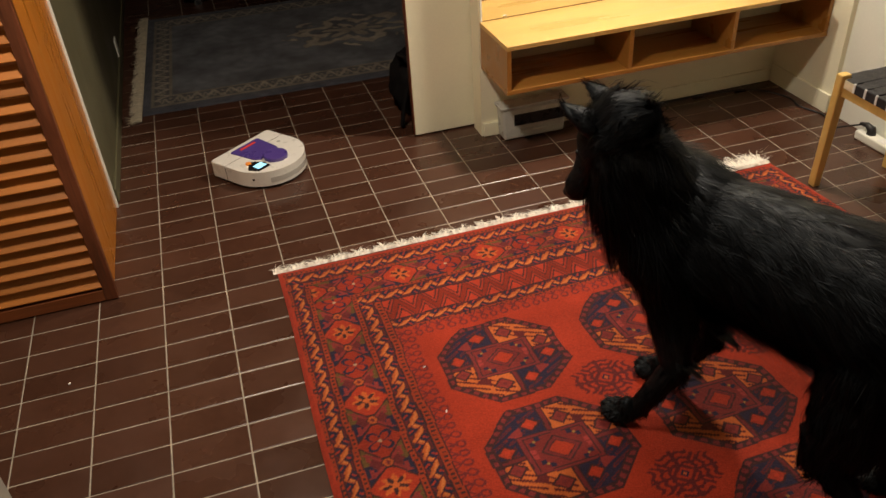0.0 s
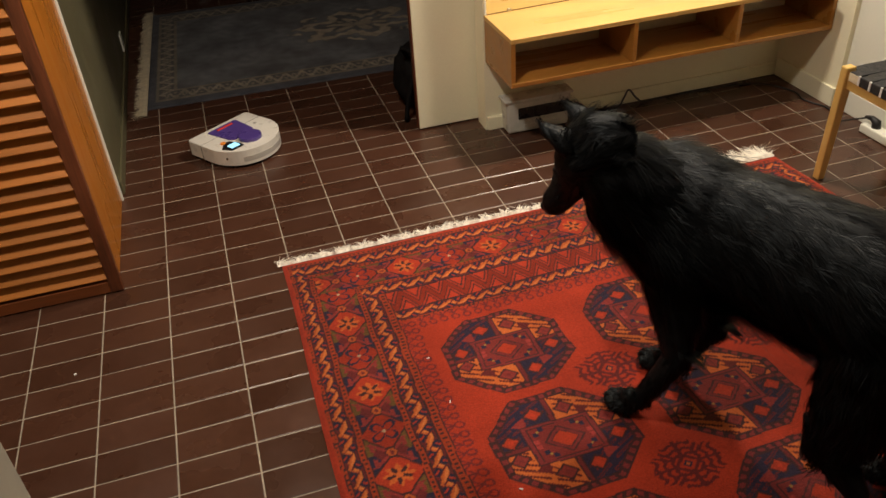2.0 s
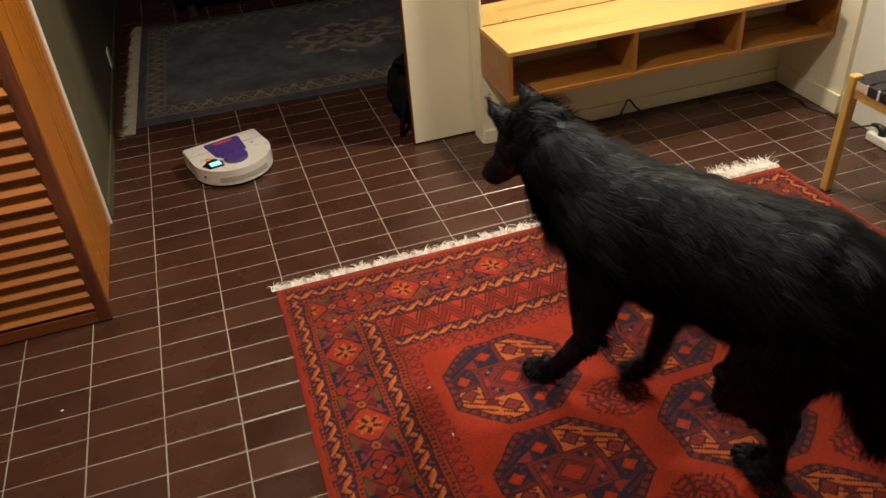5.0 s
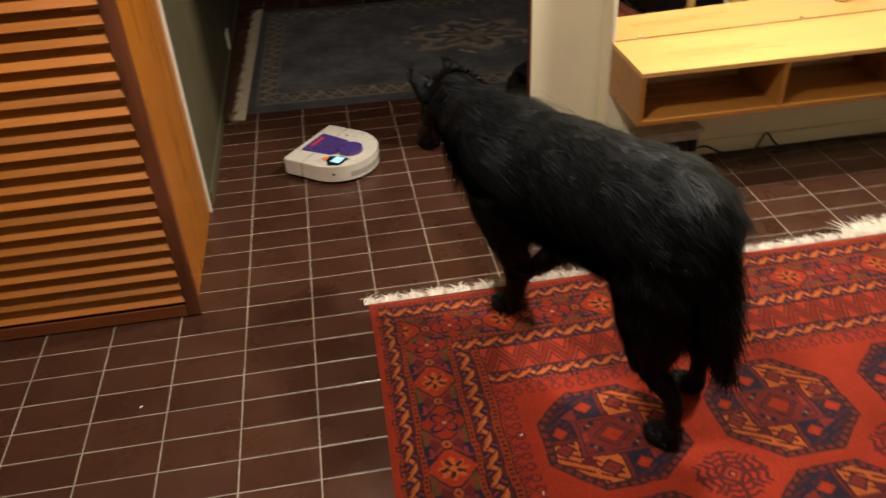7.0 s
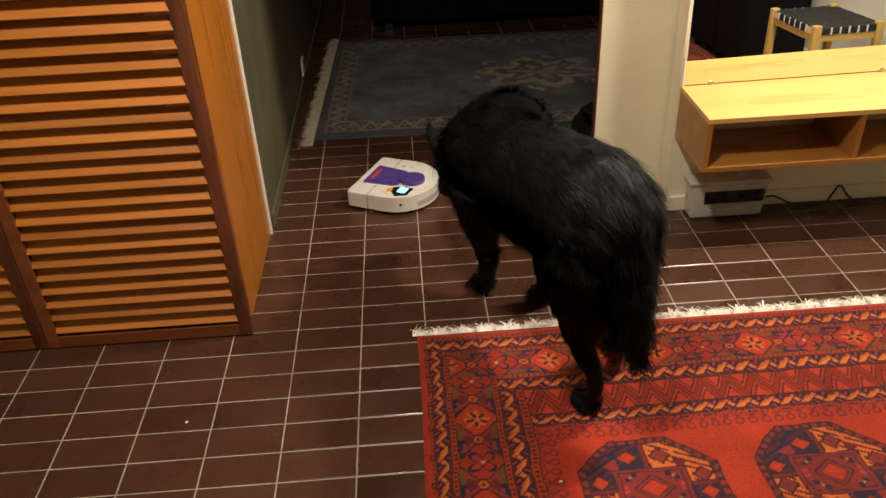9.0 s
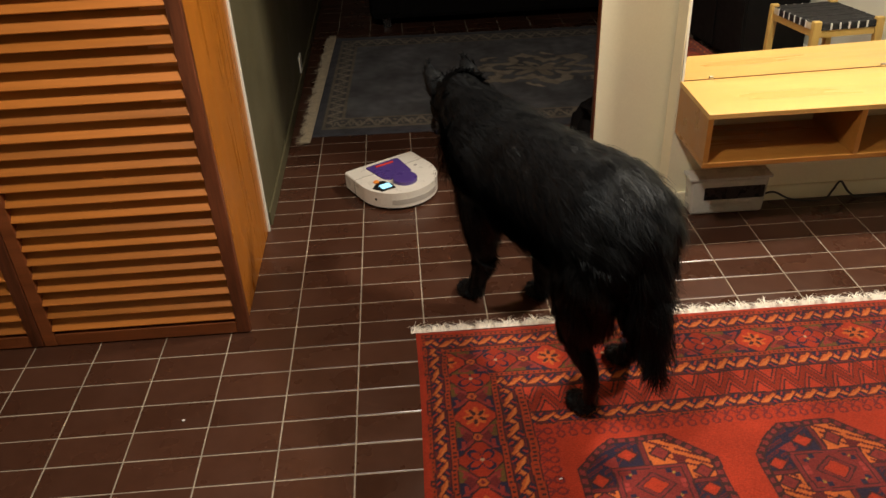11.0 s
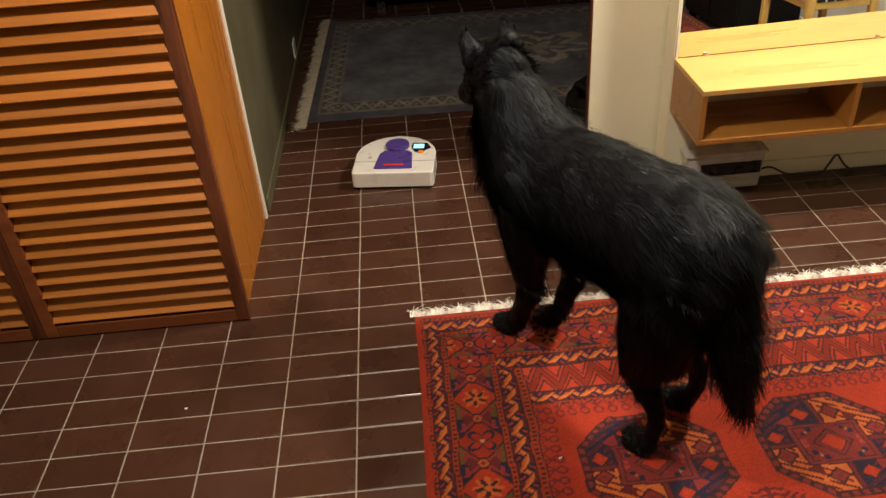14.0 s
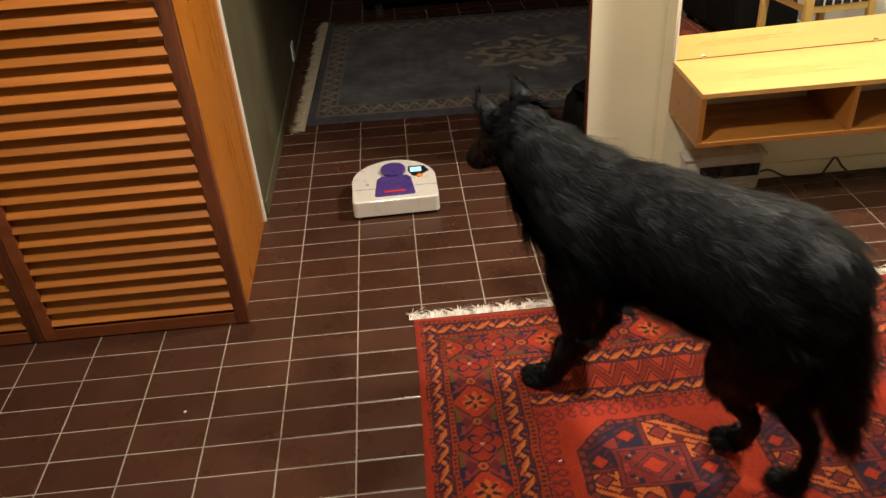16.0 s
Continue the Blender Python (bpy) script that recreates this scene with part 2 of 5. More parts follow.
setting("baseboard_green", boxed(0.048, 0.058, 0.66, 4.8, 0.0, 0.06, bevel=0.003), GREEN, "low olive painted baseboard", "baseboard")


def closet():
    """A wall of louvred closet doors, and its solid wooden side."""
    side = thing("closet_side", "orange-brown varnished wooden closet side panel on the tiles", "panel")
    part("panel", boxed(-0.05, 0.046, 0.032, 0.611, 0.0, ZC - 0.002, bevel=0.002), SIDE, side)
    part("front_post", boxed(-0.05, 0.046, 0.0125, 0.0318, 0.0, ZC - 0.002, bevel=0.001), SIDE, side)
    for x0, x1, right in ((-0.586, 0.063, True), (-1.24, -0.588, False)):
        d = thing("louvred_door", "orange-brown louvred wooden closet door with dark stiles", "door", group="louvred closet doors")
        w = 0.041 if right else 0.04
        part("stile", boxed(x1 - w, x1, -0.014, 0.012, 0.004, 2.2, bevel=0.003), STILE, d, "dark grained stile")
        part("stile", boxed(x0, x0 + 0.04, -0.014, 0.012, 0.004, 2.2, bevel=0.003), RAIL, d)
        part("bottom_rail", boxed(x0 + 0.04, x1 - w, -0.013, 0.011, 0.004, 0.048, bevel=0.003), RAIL, d)
        part("top_rail", boxed(x0 + 0.04, x1 - w, -0.013, 0.011, 2.13, 2.2, bevel=0.003), RAIL, d)
        # dark sheet added behind the slats for the shade in their gaps
        part("backing", boxed(x0 + 0.03, x1 - 0.03, 0.040, 0.048, 0.02, 2.18), STILE, d, "dark sheet standing for the shade behind the slats")
        me, z, n = None, 0.0789, 0
        while z < 2.11:
            if me is None:
                bm = boxed(x0 + 0.038, x1 - w + 0.002, -0.0255, 0.0255, -0.0035, 0.0035, bevel=0.0025)
                bm.transform(Matrix.Rotation(radians(46), 4, "X"))
                me = mesh_of("slat", bm, SLAT)
            s = new("slat", me)
            s.parent, s.location = d, (0, 0.0035 + 0.0006 * math.sin(n * 2.3), z)
            s.rotation_euler = (radians(1.2 * math.sin(n * 1.7)), 0, radians(0.08 * math.sin(n * 3.1)))
            z += 0.0493 + 0.0004 * math.sin(n * 0.9)
            n += 1


closet()


def sliding_door():
    d = thing("sliding_door", "cream painted flush sliding door half open", "door")
    part("leaf", boxed(1.319, 2.2, 0.719, 0.757, 0.006, 2.1, bevel=0.0025), CREAM, d)
    part("edge_strip", boxed(1.3145, 1.319, 0.721, 0.755, 0.006, 2.1), STILE, d, "dark bare edge of the door")


sliding_door()


def wall_shelf():
    s = thing("wall_shelf", "wide wall-hung wooden shelf with three open compartments", "shelf")
    x0, x1, yf, yb, zt, zb, th = 1.592, 3.052, 0.302, 0.600, 0.512, 0.316, 0.018
    part("top_board", boxed(x0, x1, yf, yb + 0.07, zt - th, zt, bevel=0.0015), SHELFW_LIT, s, "wooden top with lamp light in its colour")
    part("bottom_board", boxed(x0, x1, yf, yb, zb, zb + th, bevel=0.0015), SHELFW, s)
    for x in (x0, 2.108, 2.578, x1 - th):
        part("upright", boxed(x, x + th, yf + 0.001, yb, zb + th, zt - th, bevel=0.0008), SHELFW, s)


wall_shelf()

# the mirror leans back a little and does not stand quite square to the shelf
mirror = thing("wall_mirror_glass", "large frameless mirror leaning on the shelf top", "mirror", pose(1.602, 0.600, 0.5125, -2.0, 0, 2.0))
part("glass", boxed(0.0, 1.435, 0.0, 0.005, 0.001, 0.95, bevel=0.001), MIRROR, mirror)
part("edge_strip", boxed(-0.0075, 0.0, -0.001, 0.006, 0.0, 0.95), WHITE, mirror, "pale strip along the mirror")
# thin dark strip added for the dark gap between mirror and shelf top
part("bottom_edge", boxed(0.0, 1.435, -0.0003, -0.0001, 0.0, 0.003), STILE, mirror, "dark line for the shaded gap under the mirror")
for x in (0.10, 0.74, 1.30):
    part("clip", boxed(x - 0.008, x + 0.008, -0.007, -0.0004, 0.0, 0.011, bevel=0.002), STEEL, mirror, "small mirror clip")


def shelf_things():
    b = thing("booklet", "dark blue booklet with pale print on the shelf", "booklet", pose(2.95, 0.365, 0.5125, 0, 0, -9))
    part("cover", boxed(-0.068, 0.068, -0.098, 0.098, 0.0005, 0.006, bevel=0.001), BLUE, b)
    part("border", boxed(-0.072, 0.072, -0.102, 0.102, 0.0, 0.003, bevel=0.0008), PAPER, b, "white paper edge")
    for x, y, w, h in ((-0.01, -0.045, 0.022, 0.008), (0.02, -0.02, 0.018, 0.006), (-0.02, 0.01, 0.014, 0.014)):
        part("print", boxed(x - w, x + w, y - h, y + h, 0.006, 0.0065), PAPER, b)
    c = thing("candlestick", "small brass candlestick on the shelf", "candlestick", pose(2.63, 0.46, 0.512))
    part("foot", tube([(0, 0, 0), (0, 0, 0.004), (0, 0, 0.012), (0, 0, 0.02)], [0.027, 0.028, 0.018, 0.009], 18), BRASS, c, smooth=True)
    part("stem", tube([(0, 0, 0.019), (0, 0, 0.05), (0, 0, 0.06), (0, 0, 0.085)], [0.008, 0.007, 0.013, 0.008], 14), BRASS, c, smooth=True)
    part("cup", tube([(0, 0, 0.084), (0, 0, 0.092), (0, 0, 0.115)], [0.01, 0.02, 0.018], 16), BRASS, c, smooth=True)
    v = thing("dark_vase", "small dark stone vase on the shelf", "vase", pose(2.755, 0.40, 0.512))
    part("body", tube([(0, 0, 0), (0, 0, 0.006), (0, 0, 0.02), (0, 0, 0.05), (0, 0, 0.10), (0, 0, 0.13)], [0.036, 0.041, 0.04, 0.032, 0.026, 0.016], 20), STONE, v, smooth=True)
    part("neck", tube([(0, 0, 0.129), (0, 0, 0.15), (0, 0, 0.156)], [0.014, 0.014, 0.02], 16), STONE, v, smooth=True)


shelf_things()


def stool():
    s = thing("stool", "birch stool with a woven black webbing seat", "stool", pose(2.777, -0.485, 0))
    hx, hy, h = 0.157, 0.2, 0.45
    for sx in (-1, 1):
        for sy in (-1, 1):
            bm = boxed(-0.02, 0.02, -0.016, 0.016, 0.0, h, bevel=0.005)
            for v in bm.verts:
                k = 1 - v.co.z / h
                v.co.x *= 1 - 0.25 * k
                v.co.x += sx * (hx + 0.012 * k)
                v.co.y += sy * (hy + 0.006 * k)
            part("leg", bm, BIRCH, s)
    for sy in (-1, 1):
        part("seat_rail", boxed(-hx + 0.02, hx - 0.02, sy * hy - 0.01, sy * hy + 0.01, h - 0.078, h - 0.02, bevel=0.003), BIRCH, s)
    for sx in (-1, 1):
        part("seat_rail", boxed(sx * hx - 0.01, sx * hx + 0.01, -hy + 0.016, hy - 0.016, h - 0.078, h - 0.02, bevel=0.003), BIRCH, s)
    # webbing: one strap after the other over and under
    seat = part("seat", boxed(-hx + 0.02, hx - 0.02, -hy + 0.018, hy - 0.018, h - 0.026, h - 0.018), BLACK, s, "black webbing seat")
    n, m = 6, 7
    for i in range(n):
        x = -hx + 0.045 + i * (2 * hx - 0.09) / (n - 1)
        part("strap", boxed(x - 0.0235, x + 0.0235, -hy - 0.013, hy + 0.013, h - 0.019, h - 0.012 + 0.001 * (i % 2), bevel=0.002), BLACK, seat)
        for sy in (-1, 1):
            part("strap", boxed(x - 0.0235, x + 0.0235, sy * (hy + 0.0115) - 0.0025, sy * (hy + 0.0115) + 0.0025, h - 0.044, h - 0.015, bevel=0.002), BLACK, seat)
            if i < n - 1:
                xx = x + (2 * hx - 0.09) / (n - 1) / 2
                part("cord", boxed(xx - 0.0045, xx + 0.0045, sy * (hy + 0.0125) - 0.003, sy * (hy + 0.0125) + 0.003, h - 0.043, h - 0.011, bevel=0.001), PAPER, seat, "white edge cord")
    for j in range(m):
        y = -hy + 0.045 + j * (2 * hy - 0.09) / (m - 1)
        band = WEB if j in (0, m - 1) else BLACK
        part("strap", boxed(-hx - 0.013, hx + 0.013, y - 0.0225, y + 0.0225, h - 0.0165, h - 0.0095 - 0.001 * (j % 2), bevel=0.002), BLACK, seat)
        for sx in (-1, 1):
            part("strap", boxed(sx * (hx + 0.0115) - 0.0025, sx * (hx + 0.0115) + 0.0025, y - 0.0225, y + 0.0225, h - 0.044, h - 0.012, bevel=0.002), band, seat, "" if band is BLACK else "cream edge strap")
            if j < m - 1:
                yy = y + (2 * hy - 0.09) / (m - 1) / 2
                part("cord", boxed(sx * (hx + 0.0125) - 0.003, sx * (hx + 0.0125) + 0.003, yy - 0.0045, yy + 0.0045, h - 0.043, h - 0.009, bevel=0.001), PAPER, seat, "white edge cord")


stool()


def plastic_box():
    """The box under the shelf's end."""
    b = thing("plastic_box", "pale translucent plastic box with a dark window", "box", pose(1.80, 0.545, 0))
    body = boxed(-0.15, 0.15, -0.03, 0.045, 0.002, 0.148, bevel=0.012, seg=3)
    for v in body.verts:
        v.co.x *= 0.93 + 0.07 * v.co.z / 0.148
    part("body", body, BOXP, b, smooth=False)
    part("lid", boxed(-0.158, 0.158, -0.036, 0.046, 0.148, 0.160, bevel=0.004), BOXP, b)
    part("window", boxed(-0.095, 0.135, -0.0335, -0.029, 0.066, 0.118, bevel=0.003), BLACKP, b, "black window opening")
    for z in (0.03, 0.048):
        part("ridge", boxed(-0.07, 0.09, -0.0345, -0.029, z, z + 0.01, bevel=0.003), BOXP, b)


plastic_box()


def curve_points(points, n=8):
    """A smooth run through points."""
    pts = [Vector(p) for p in points]
    pts = [2 * pts[0] - pts[1], *pts, 2 * pts[-1] - pts[-2]]
    out = []
    for a, b, c, d in zip(pts, pts[1:], pts[2:], pts[3:]):
        for k in range(n):
            t = k / n
            out.append(0.5 * (2 * b + (c - a) * t + (2 * a - 5 * b + 4 * c - d) * t * t + (3 * b - a - 3 * c + d) * t**3))
    return out + [pts[-2]]


tagged(part("power_cable", tube(curve_points([(1.95, 0.56, 0.05), (2.0, 0.56, 0.055), (2.08, 0.57, 0.012), (2.2, 0.565, 0.004), (2.235, 0.57, 0.04), (2.262, 0.575, 0.075), (2.30, 0.565, 0.03), (2.36, 0.572, 0.004), (2.6, 0.575, 0.004), (2.85, 0.55, 0.004), (2.95, 0.49, 0.004), (3.0, 0.38, 0.004), (2.985, 0.30, 0.004), (3.02, 0.21, 0.004)], 6), 0.0042, 6), CABLE, smooth=True), "thin black power cable lying along the wall", "cable")


def power_strip():
    s = thing("power_strip", "white power strip with a black plug on the tiles", "power strip", pose(3.026, -0.19, 0, 0, 0, 1))
    part("body", boxed(-0.027, 0.027, -0.16, 0.16, 0.0, 0.038, bevel=0.007), WHITE, s)
    for y in (-0.11, -0.04, 0.03):
        part("socket", boxed(-0.019, 0.019, y - 0.019, y + 0.019, 0.0365, 0.0395, bevel=0.001), PAPER, s)
    part("plug", tube([(0, 0.10, 0.03), (0, 0.105, 0.06), (0, 0.13, 0.066), (0, 0.165, 0.058)], [0.02, 0.018, 0.012, 0.006], 10), CABLE, s, "black plug", True)
    part("cable", tube(curve_points([(0, 0.155, 0.058), (-0.02, 0.21, 0.03), (-0.04, 0.26, 0.006), (-0.02, 0.31, 0.004), (0.0, 0.36, 0.004), (0.004, 0.40, 0.004)], 6), 0.004, 6), CABLE, s, "", True)


power_strip()

sw = thing("light_switch", "small white switch plate on the green wall", "switch")
part("plate", boxed(0.048, 0.056, 2.16, 2.24, 0.065, 0.155, bevel=0.002), WHITE, sw)

def low_cabinet():
    c = thing("low_cabinet", "dark low cabinet standing against the hall wall", "cabinet", pose(2.80, -1.42, 0))
    part("body", boxed(-0.13, 0.24, -0.36, 0.36, 0.03, 0.56, bevel=0.004), SOFA, c)
    part("top", boxed(-0.15, 0.25, -0.38, 0.38, 0.56, 0.585, bevel=0.004), STILE, c)
    for y in (-0.18, 0.18):
        door = part("door", boxed(-0.146, -0.131, y - 0.17, y + 0.17, 0.05, 0.54, bevel=0.003), SOFA, c)
        part("knob", tube([(-0.146, y * 0.25, 0.4), (-0.165, y * 0.25, 0.4)], 0.009, 10), STEEL, door)
    for x in (-0.1, 0.2):
        for y in (-0.32, 0.32):
            part("foot", boxed(x - 0.02, x + 0.02, y - 0.02, y + 0.02, 0.0, 0.03), SOFA, c)


low_cabinet()

# things in the dark room
def sofa():
    s = thing("sofa", "black sofa in the unlit room", "sofa")
    part("base", boxed(0.45, 2.6, 3.05, 3.9, 0.06, 0.30, bevel=0.03), SOFA, s)
    part("seat_cushion", boxed(0.62, 1.52, 3.02, 3.7, 0.30, 0.45, bevel=0.05), SOFA, s)
    part("seat_cushion", boxed(1.53, 2.43, 3.02, 3.7, 0.30, 0.45, bevel=0.05), SOFA, s)
    part("backrest", boxed(0.45, 2.6, 3.68, 3.92, 0.28, 0.85, bevel=0.06), SOFA, s)
    part("armrest", boxed(0.42, 0.62, 3.03, 3.9, 0.06, 0.6, bevel=0.05), SOFA, s)
    part("armrest", boxed(2.43, 2.63, 3.03, 3.9, 0.06, 0.6, bevel=0.05), SOFA, s)
    for x in (0.5, 2.5):
        part("leg", boxed(x, x + 0.05, 3.1, 3.15, 0.0, 0.06), BLACKP, s)
        part("leg", boxed(x, x + 0.05, 3.8, 3.85, 0.0, 0.06), BLACKP, s)


sofa()


def bag():
    b = thing("black_bag", "slumped black bag on the floor behind the door", "bag", pose(1.405, 0.97, 0))
    bm = bmesh.new()
    bmesh.ops.create_icosphere(bm, subdivisions=4, radius=1)
    for v in bm.verts:
        p = v.co.copy()
        n = noise.noise(p * 2.2) * 0.16 + noise.noise(p * 6) * 0.06
        v.co = Vector((p.x * 0.12, p.y * 0.15, 0)) * (1 + n) + Vector((0, 0, max(0.0, 0.15 + 0.16 * p.z * (1 + n))))
    part("body", bm, SOFA, b, smooth=True)
    part("strap", tube(curve_points([(-0.07, -0.05, 0.27), (-0.1, -0.1, 0.33), (-0.05, -0.13, 0.28), (-0.1, -0.15, 0.12), (-0.12, -0.15, 0.01)], 5), 0.011, 6), SOFA, b, smooth=True)


bag()

# ---- rugs ----
RED, NAVY, ORNG = np.array((0.355, 0.032, 0.011)), np.array((0.014, 0.016, 0.038)), np.array((0.51, 0.108, 0.022))
MAROON, GOLD, DARK, ROSE = np.array((0.15, 0.020, 0.020)), np.array((0.30, 0.17, 0.04)), np.array((0.040, 0.016, 0.016)), np.array((0.20, 0.025, 0.021))
PALE, TAN = np.array((0.45, 0.33, 0.20)), np.array((0.56, 0.160, 0.040))


def paint(c, mask, colour):
    c[mask] = colour


def ribbon(c, inside, s, w):
    """A scrolling ribbon of orange leaves; s along it in metres, w across it from 0 to 1."""
    p = s / 0.060
    y = w - 0.5
    f = p - np.floor(p)
    paint(c, inside, MAROON * 0.75)
    mid = 0.17 * np.sin(2 * np.pi * p) + 0.05 * np.sin(4 * np.pi * p)
    thick = 0.19 + 0.06 * np.cos(4 * np.pi * p + 0.8)
    off = y - mid
    # navy blots in the hollows of the scroll, a small red leaf in each
    for f0, up in ((0.74, 1), (0.26, -1)):
        paint(c, inside & (y * up > -0.05) & (np.hypot((f - f0) / 0.25, (y * up - 0.24) / 0.27) < 1), NAVY)
        paint(c, inside & (np.abs(f - f0 - 0.5 * (y * up - 0.3)) < 0.055) & (y * up > 0.16), RED * 0.9)
    paint(c, inside & (np.abs(off) < thick + 0.06), DARK)
    paint(c, inside & (np.abs(off) < thick), ORNG * 0.85)
    paint(c, inside & (off > 0.0) & (off < thick - 0.04), TAN)
    slit = 2 * p + 1.8 * y
    paint(c, inside & (np.abs(slit - np.floor(slit) - 0.5) < 0.11) & (np.abs(off) < thick), MAROON * 0.8)
    paint(c, inside & ((w < 0.05) | (w > 0.95)), DARK)


def dotted(c, inside, s, w):
    paint(c, inside, RED * 0.62 + ORNG * 0.16)
    f = s / 0.0155 - np.floor(s / 0.0155)
    paint(c, inside & (np.abs(w - 0.5) < 0.2) & (f < 0.42), DARK)
    paint(c, inside & ((w < 0.12) | (w > 0.88)), DARK)


def star_band(c, inside, s, w):
    """Lozenges with stars and clover leaves by turns, crossed hooks between them."""
    P = 0.155
    k = np.floor(s / P)
    f = (s / P - k - 0.5) * P
    y = (w - 0.5) * 0.11
    odd = (k % 2) == 0
    paint(c, inside, MAROON * 0.8)
    g = np.abs(P / 2 - np.abs(f))
    ay = np.abs(y)
    # dull gold and navy corners
    paint(c, inside & (ay > 0.030) & (ay + g * 0.6 > 0.044) & (f > 0), GOLD * 0.38)
    paint(c, inside & (ay > 0.028) & (ay + g * 0.6 > 0.040) & (f < 0), NAVY)
    # crossed hooks
    paint(c, inside & (np.abs(ay - g * 1.15) < 0.0065) & (g < 0.042), ROSE * 1.15)
    paint(c, inside & (np.abs(ay - 0.040) < 0.005) & (g > 0.012) & (g < 0.040), ROSE * 1.15)
    e = g / 0.026 + ay / 0.017
    paint(c, inside & (e < 1), DARK)
    paint(c, inside & (e < 0.8), ORNG * 0.85)
    paint(c, inside & (e < 0.35), MAROON)
    # lozenges
    hexa = np.abs(f) / 0.058 + np.maximum(ay - 0.010, 0) / 0.052
    paint(c, inside & (hexa < 1.12), DARK)
    paint(c, inside & (hexa < 1), RED * 1.05)
    paint(c, inside & (hexa < 1) & ~odd, RED * 0.82)
    r, a = np.hypot(f, y), np.arctan2(y, f)
    paint(c, inside & odd & (r < 0.030 + 0.008 * np.cos(8 * a)), ORNG)
    paint(c, inside & odd & (r < 0.018 + 0.013 * np.cos(5 * a + 0.6)), DARK)
    paint(c, inside & odd & (r < 0.009), ORNG)
    leaf = 0.010 + 0.032 * np.abs(np.sin(2 * a))
    paint(c, inside & ~odd & (r < leaf + 0.003), NAVY)
    paint(c, inside & ~odd & (r < leaf - 0.007), RED * 0.9)
    paint(c, inside & ~odd & (r < 0.005), PALE)


def zigzag(c, inside, s, w):
    """A broad wine-red zigzag with orange triangles in its angles."""
    paint(c, inside, RED * 0.95)
    f = s / 0.075 - np.floor(s / 0.075)
    tri = np.abs(f - 0.5) * 2
    off = w - (0.14 + 0.72 * tri)
    paint(c, inside & (np.abs(np.abs(off) - 0.40) < 0.05), DARK)
    paint(c, inside & (np.abs(off) > 0.45), RED * 1.12)
    paint(c, inside & (np.abs(off) < 0.22), DARK)
    paint(c, inside & (np.abs(off) < 0.15), RED * 0.6)
    paint(c, inside & ((w < 0.04) | (w > 0.96)), DARK)


def hooks(c, inside, s, w):
    """Little hooked stems that stand into the field; w is 0 at the border."""
    P = 0.034
    f = (s / P - np.floor(s / P) - 0.5) * P
    y = w * 0.055
    paint(c, inside, RED)
    ring = np.abs(np.hypot(f, (y - 0.034) * 0.9) - 0.010) < 0.0028
    paint(c, inside & ((np.abs(f) < 0.0028) & (y < 0.026) | ring), MAROON)
    paint(c, inside & (np.abs(np.abs(f) + y * 0.8 - 0.016) < 0.003) & (y < 0.02), MAROON)


